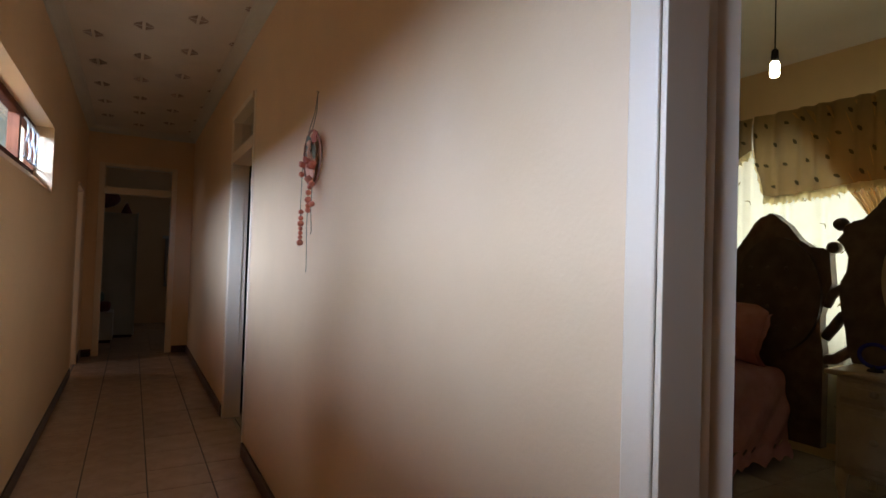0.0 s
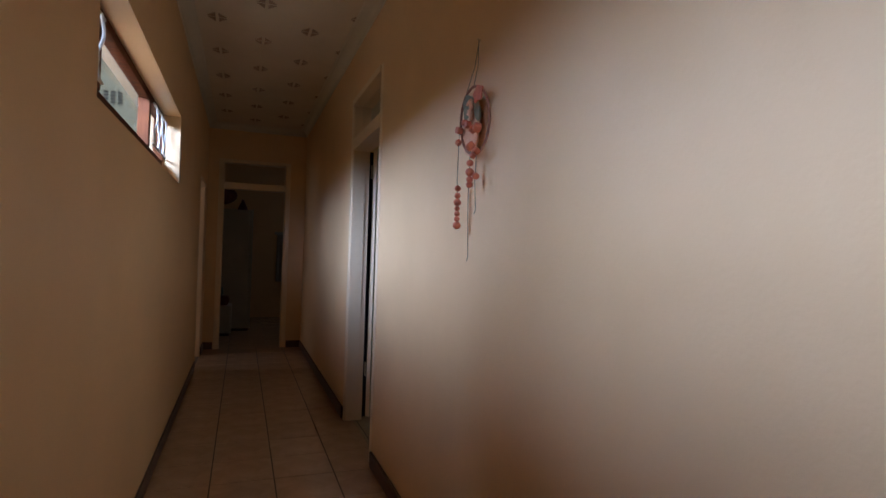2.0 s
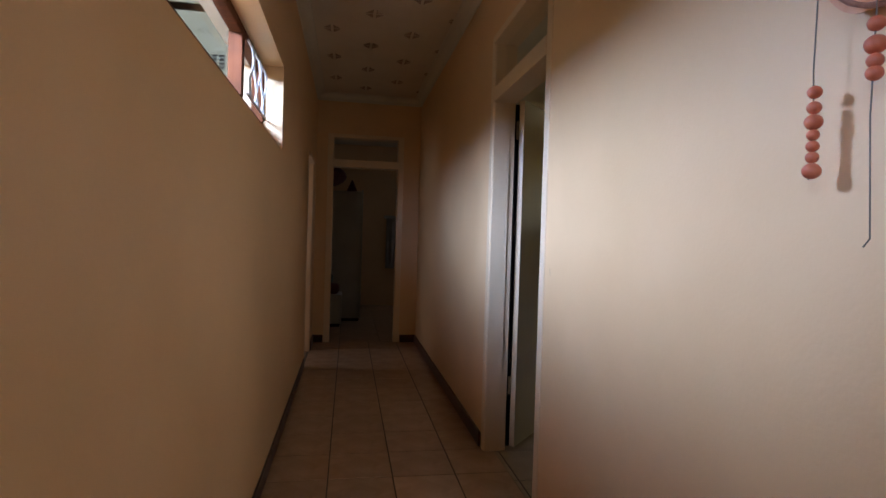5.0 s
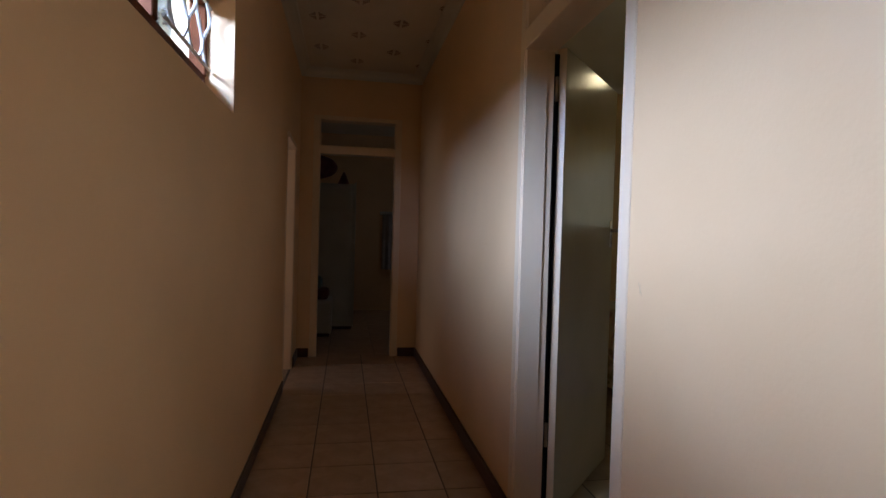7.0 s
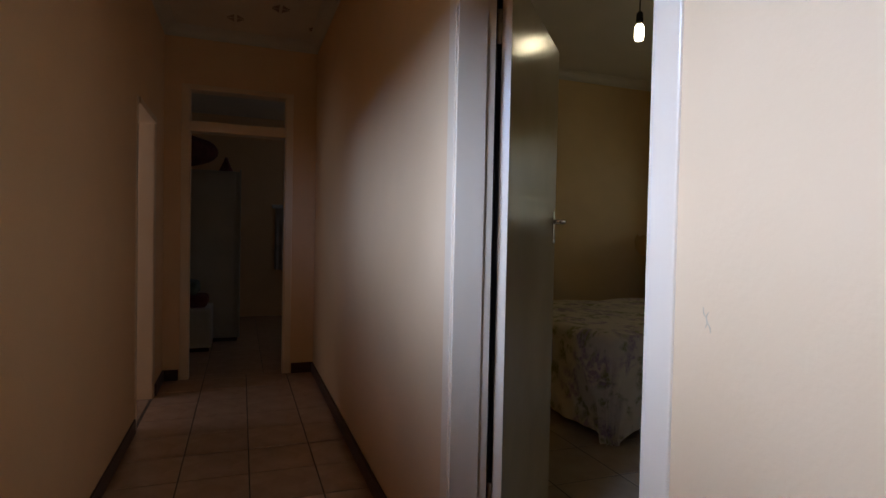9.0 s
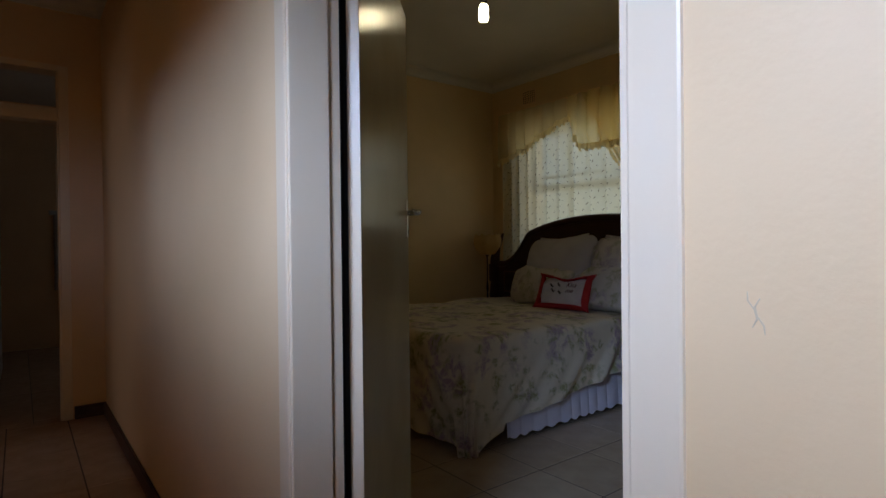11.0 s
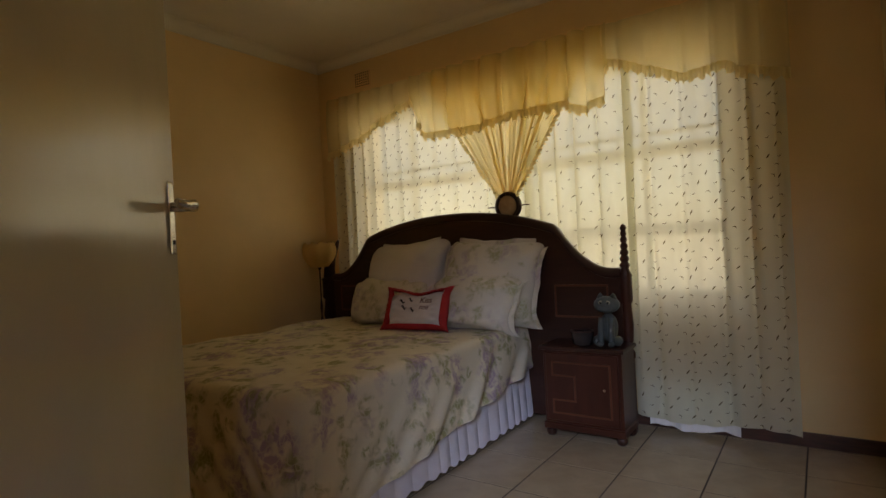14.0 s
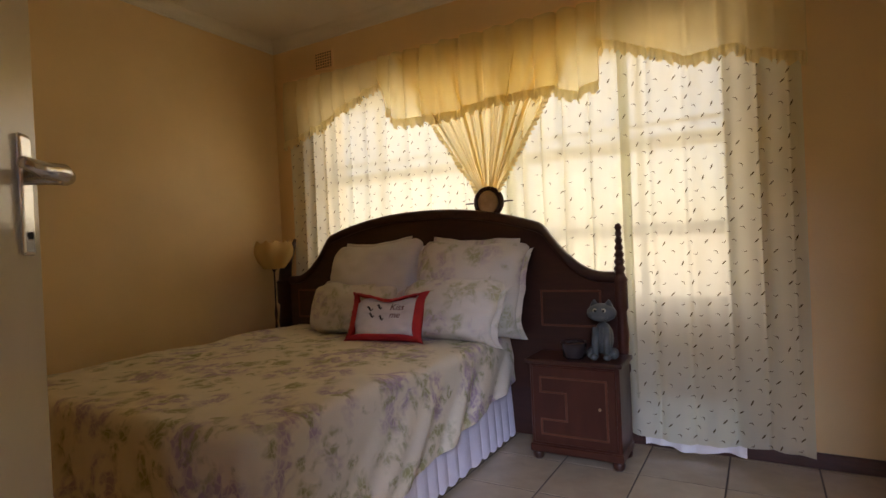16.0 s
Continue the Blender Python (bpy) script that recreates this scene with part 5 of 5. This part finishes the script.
for nm, ny, va, vb in (("cloth", 60, 0.07, 1.0), ("frill", 5, 0.0, 0.07)):
    part(nm, drape(2.45, 4.22, 2.46, 3.32, 0.62, lambda x: 0.54 + 0.015 * math.sin(x * 60), 0.5, 0.014 if nm == "cloth" else 0.022, 4.0, 0.07, 160, ny, va, vb), PINK, sp, smooth=True)
pillow("pillow", 0.60, 0.42, 0.20, (4.08, 2.86, 0.63), PINK, "dusky pink pillow against the carved headboard", 68, 0, 0.03, 0.0, 9)
dr = thing("carved_dresser", (3.95, 1.7, 0), "antiqued cream dresser with a carved mirror frame", "dresser")
part("body", boxes((3.86, 4.28, 1.20, 2.00, 0.16, 0.69), bevel=0.02, seg=2), OLIVEWOOD, dr)
part("top", boxes((3.83, 4.30, 1.17, 2.045, 0.69, 0.72), bevel=0.010, seg=2), OLIVEWOOD, dr)
for y0, y1, z0, z1 in ((1.63, 1.97, 0.57, 0.67), (1.23, 1.57, 0.57, 0.67), (1.63, 1.97, 0.20, 0.545), (1.23, 1.57, 0.20, 0.545)):
    dd = part("drawer", boxes((3.842, 3.862, y0, y1, z0, z1), bevel=0.008, seg=2), OLIVEWOOD, dr)
    part("drawer_moulding", boxes((3.834, 3.844, y0 + 0.05, y1 - 0.05, z0 + 0.03, z1 - 0.03), bevel=0.006, seg=2), OLIVEWOOD, dd, "raised moulded field")
    part("drawer_pull", ball(bmesh.new(), (3.828, (y0 + y1) / 2, (z0 + z1) / 2), 0.022, 10, (0.6, 1, 0.8)), BRASS, dd, "aged drop pull", True)
for x, y in ((3.89, 1.23), (3.89, 1.97), (4.25, 1.23), (4.25, 1.97)):
    part("cabriole_leg", tube(bmesh.new(), [(x, y, 0.18), (x - 0.02, y, 0.10), (x - 0.005, y, 0.03), (x - 0.02, y, 0.0)], [0.035, 0.026, 0.016, 0.020], 10), OLIVEWOOD, dr, smooth=True)
outline = [(1.20, 0.72), (2.06, 0.72), (2.09, 0.80), (2.10, 0.90), (2.12, 1.00), (2.135, 1.10), (2.13, 1.20), (2.10, 1.254), (2.089, 1.349), (2.108, 1.39), (2.122, 1.42), (2.152, 1.452), (2.12, 1.49), (2.12, 1.53), (2.06, 1.563), (2.013, 1.574), (1.95, 1.64), (1.916, 1.686), (1.80, 1.80), (1.62, 1.88), (1.50, 1.80), (1.36, 1.66), (1.24, 1.60), (1.18, 1.45), (1.22, 1.2), (1.17, 0.95)]
part("mirror_frame", plate(bmesh.new(), outline, 4.19, 4.25), CARVED, dr, "dark carved mirror frame")
part("scroll", lathe(bmesh.new(), [(0.01, -0.04), (0.034, -0.035), (0.042, 0), (0.034, 0.035), (0.01, 0.04)], (4.22, 2.140, 1.548), 18, "x"), CARVED, dr, "carved scroll end", True)
part("mirror", plate(bmesh.new(), [(1.62 + 0.30 * math.cos(2 * math.pi * k / 40), 1.22 + 0.40 * math.sin(2 * math.pi * k / 40)) for k in range(40)], 4.184, 4.19), material("mirror_glass", (0.75, 0.75, 0.75), 0.03, 1.0), dr, "oval mirror glass")
bowl = thing("blue_dish", (3.98, 1.86, 0.72), "blue rimmed glass dish on the dresser", "dish")
bm = bmesh.new()
tube(bm, [(3.98 + 0.02 * math.cos(k * math.pi / 14), 1.86 + 0.085 * math.cos(k * math.pi / 14), 0.805 + 0.062 * math.sin(k * math.pi / 14)) for k in range(29)], 0.011, 8)
part("rim", bm, BLUEGLASS, bowl, "deep blue glass rim", True)
part("foot", lathe(bmesh.new(), [(0.04, 0.0), (0.035, 0.01), (0.012, 0.02), (0.012, 0.03)], (3.98, 1.86, 0.72), 14), GLASSWARE, bowl, smooth=True)
OLIVE = cloth("olive_gold_voile", (0.52, 0.36, 0.16), see=0.04, trans=0.40, tint=(0.30, 0.20, 0.085))
CREAM2 = cloth("greenish_cream_sheer", (0.60, 0.57, 0.41), see=0.04, trans=0.44, tint=(0.50, 0.49, 0.35))
sheer("sheer_curtain", 1.25, 3.2, 0.12, 2.35, CX, 6.2, "greenish cream sheer curtain with large leaf motifs", amp=0.014, leafsize=2.2, pitch=0.2, mat=CREAM2)
valance("valance", 1.9, 2.82, [(1.9, 1.82), (2.10, 1.813), (2.437, 1.782), (2.68, 1.763), (2.74, 1.78), (2.78, 1.95), (2.82, 2.13)], CX - 0.05, OLIVE, 7.7, "olive gold voile valance with a corded hem", 0.012, leaf=LEAF)
valance("valance", 2.84, 3.2, [(2.84, 2.12), (3.0, 2.05), (3.2, 1.98)], CX - 0.045, OLIVE, 8.4, "olive gold side valance", 0.008, leaf=LEAF)

tied2 = thing("tied_curtain", (CX - 0.07, 2.2, 2.37), "amber voile curtain drawn aside behind the dresser mirror", "curtain")


def fan2(u, v):
    e = 2.62 - 0.95 * u
    w = v ** 0.9
    y = e + (1.98 + 0.10 * (0.5 - u) - e) * w
    return Vector((CX - 0.03 + 0.022 * (1 - 0.5 * v) * (math.sin(u * 62 + math.sin(u * 15)) + 0.4 * math.sin(u * 140)), y, 2.36 + (1.50 - 2.36) * v))


part("cloth", grid(bmesh.new(), 160, 20, fan2), cloth("amber_voile", (0.62, 0.38, 0.14), see=0.06, trans=0.5, tint=(0.62, 0.38, 0.13)), tied2, smooth=True)

# ---- floors ----
def tiled_floor(name, x0, x1, y0, y1, ox, oy, pitch, label, tile=TILE, joint=0.004):
    """A grout bed with separate tiles, cut at the room's edges."""
    floor = structure(name, boxes((x0, x1, y0, y1, -0.06, -0.0025)), GROUT, label, "floor")
    shapes = {}
    i0, i1 = math.floor((x0 - ox) / pitch), math.ceil((x1 - ox) / pitch)
    j0, j1 = math.floor((y0 - oy) / pitch), math.ceil((y1 - oy) / pitch)
    for i in range(i0, i1):
        for j in range(j0, j1):
            a0, a1 = max(x0, ox + i * pitch + joint / 2), min(x1, ox + (i + 1) * pitch - joint / 2)
            b0, b1 = max(y0, oy + j * pitch + joint / 2), min(y1, oy + (j + 1) * pitch - joint / 2)
            if a1 - a0 < 0.02 or b1 - b0 < 0.02:
                continue
            key = (round(a1 - a0, 3), round(b1 - b0, 3))
            if key not in shapes:
                w, h = key[0] / 2, key[1] / 2
                bm = bmesh.new()
                e = 0.0022
                lo = [bm.verts.new((sx * w, sy * h, -0.006)) for sx, sy in ((-1, -1), (1, -1), (1, 1), (-1, 1))]
                mi = [bm.verts.new((sx * w, sy * h, -0.0014)) for sx, sy in ((-1, -1), (1, -1), (1, 1), (-1, 1))]
                up = [bm.verts.new((sx * (w - e), sy * (h - e), 0.0)) for sx, sy in ((-1, -1), (1, -1), (1, 1), (-1, 1))]
                for k in range(4):
                    q = (k + 1) % 4
                    bm.faces.new((lo[k], lo[q], mi[q], mi[k]))
                    bm.faces.new((mi[k], mi[q], up[q], up[k]))
                bm.faces.new(up)
                shapes[key] = finish(bm, "floor_tile", tile)
            ob = new("floor_tile", shapes[key])
            ob.location = ((a0 + a1) / 2, (b0 + b1) / 2, 0.0003 * math.sin(7.1 * i + 3.3 * j))
            ob.parent = floor
    return floor


tiled_floor("floor_passage", LX, RX + 0.06, BACK, FY + 0.06, 0.258, 4.61, 0.314, "beige glazed ceramic tile floor with dark joints", TILE, 0.006)
tiled_floor("floor_bedroom", RX + 0.06, WX, SY, NY, 3.79, 5.25, 0.372, "pale cream ceramic tile floor with dark joints", TILE2, 0.007)
tiled_floor("floor_front_room", RX + 0.06, WX, -1.0, SY - RT, 3.79, 5.25, 0.372, "pale cream ceramic tile floor", TILE2)
tiled_floor("floor_end_room", -1.48, 2.3, FY + 0.06, 11.4, 0.258, 4.61, 0.45, "dim beige tile floor")
tiled_floor("floor_side_room", -1.78, LX, 6.6, FY, 0.258, 4.61, 0.314, "beige ceramic tile floor")
tagged(structure("ground", boxes((-400, 400, -400, 400, -0.35, -0.30)), PINKWALL, "bare ground outside", "ground"))
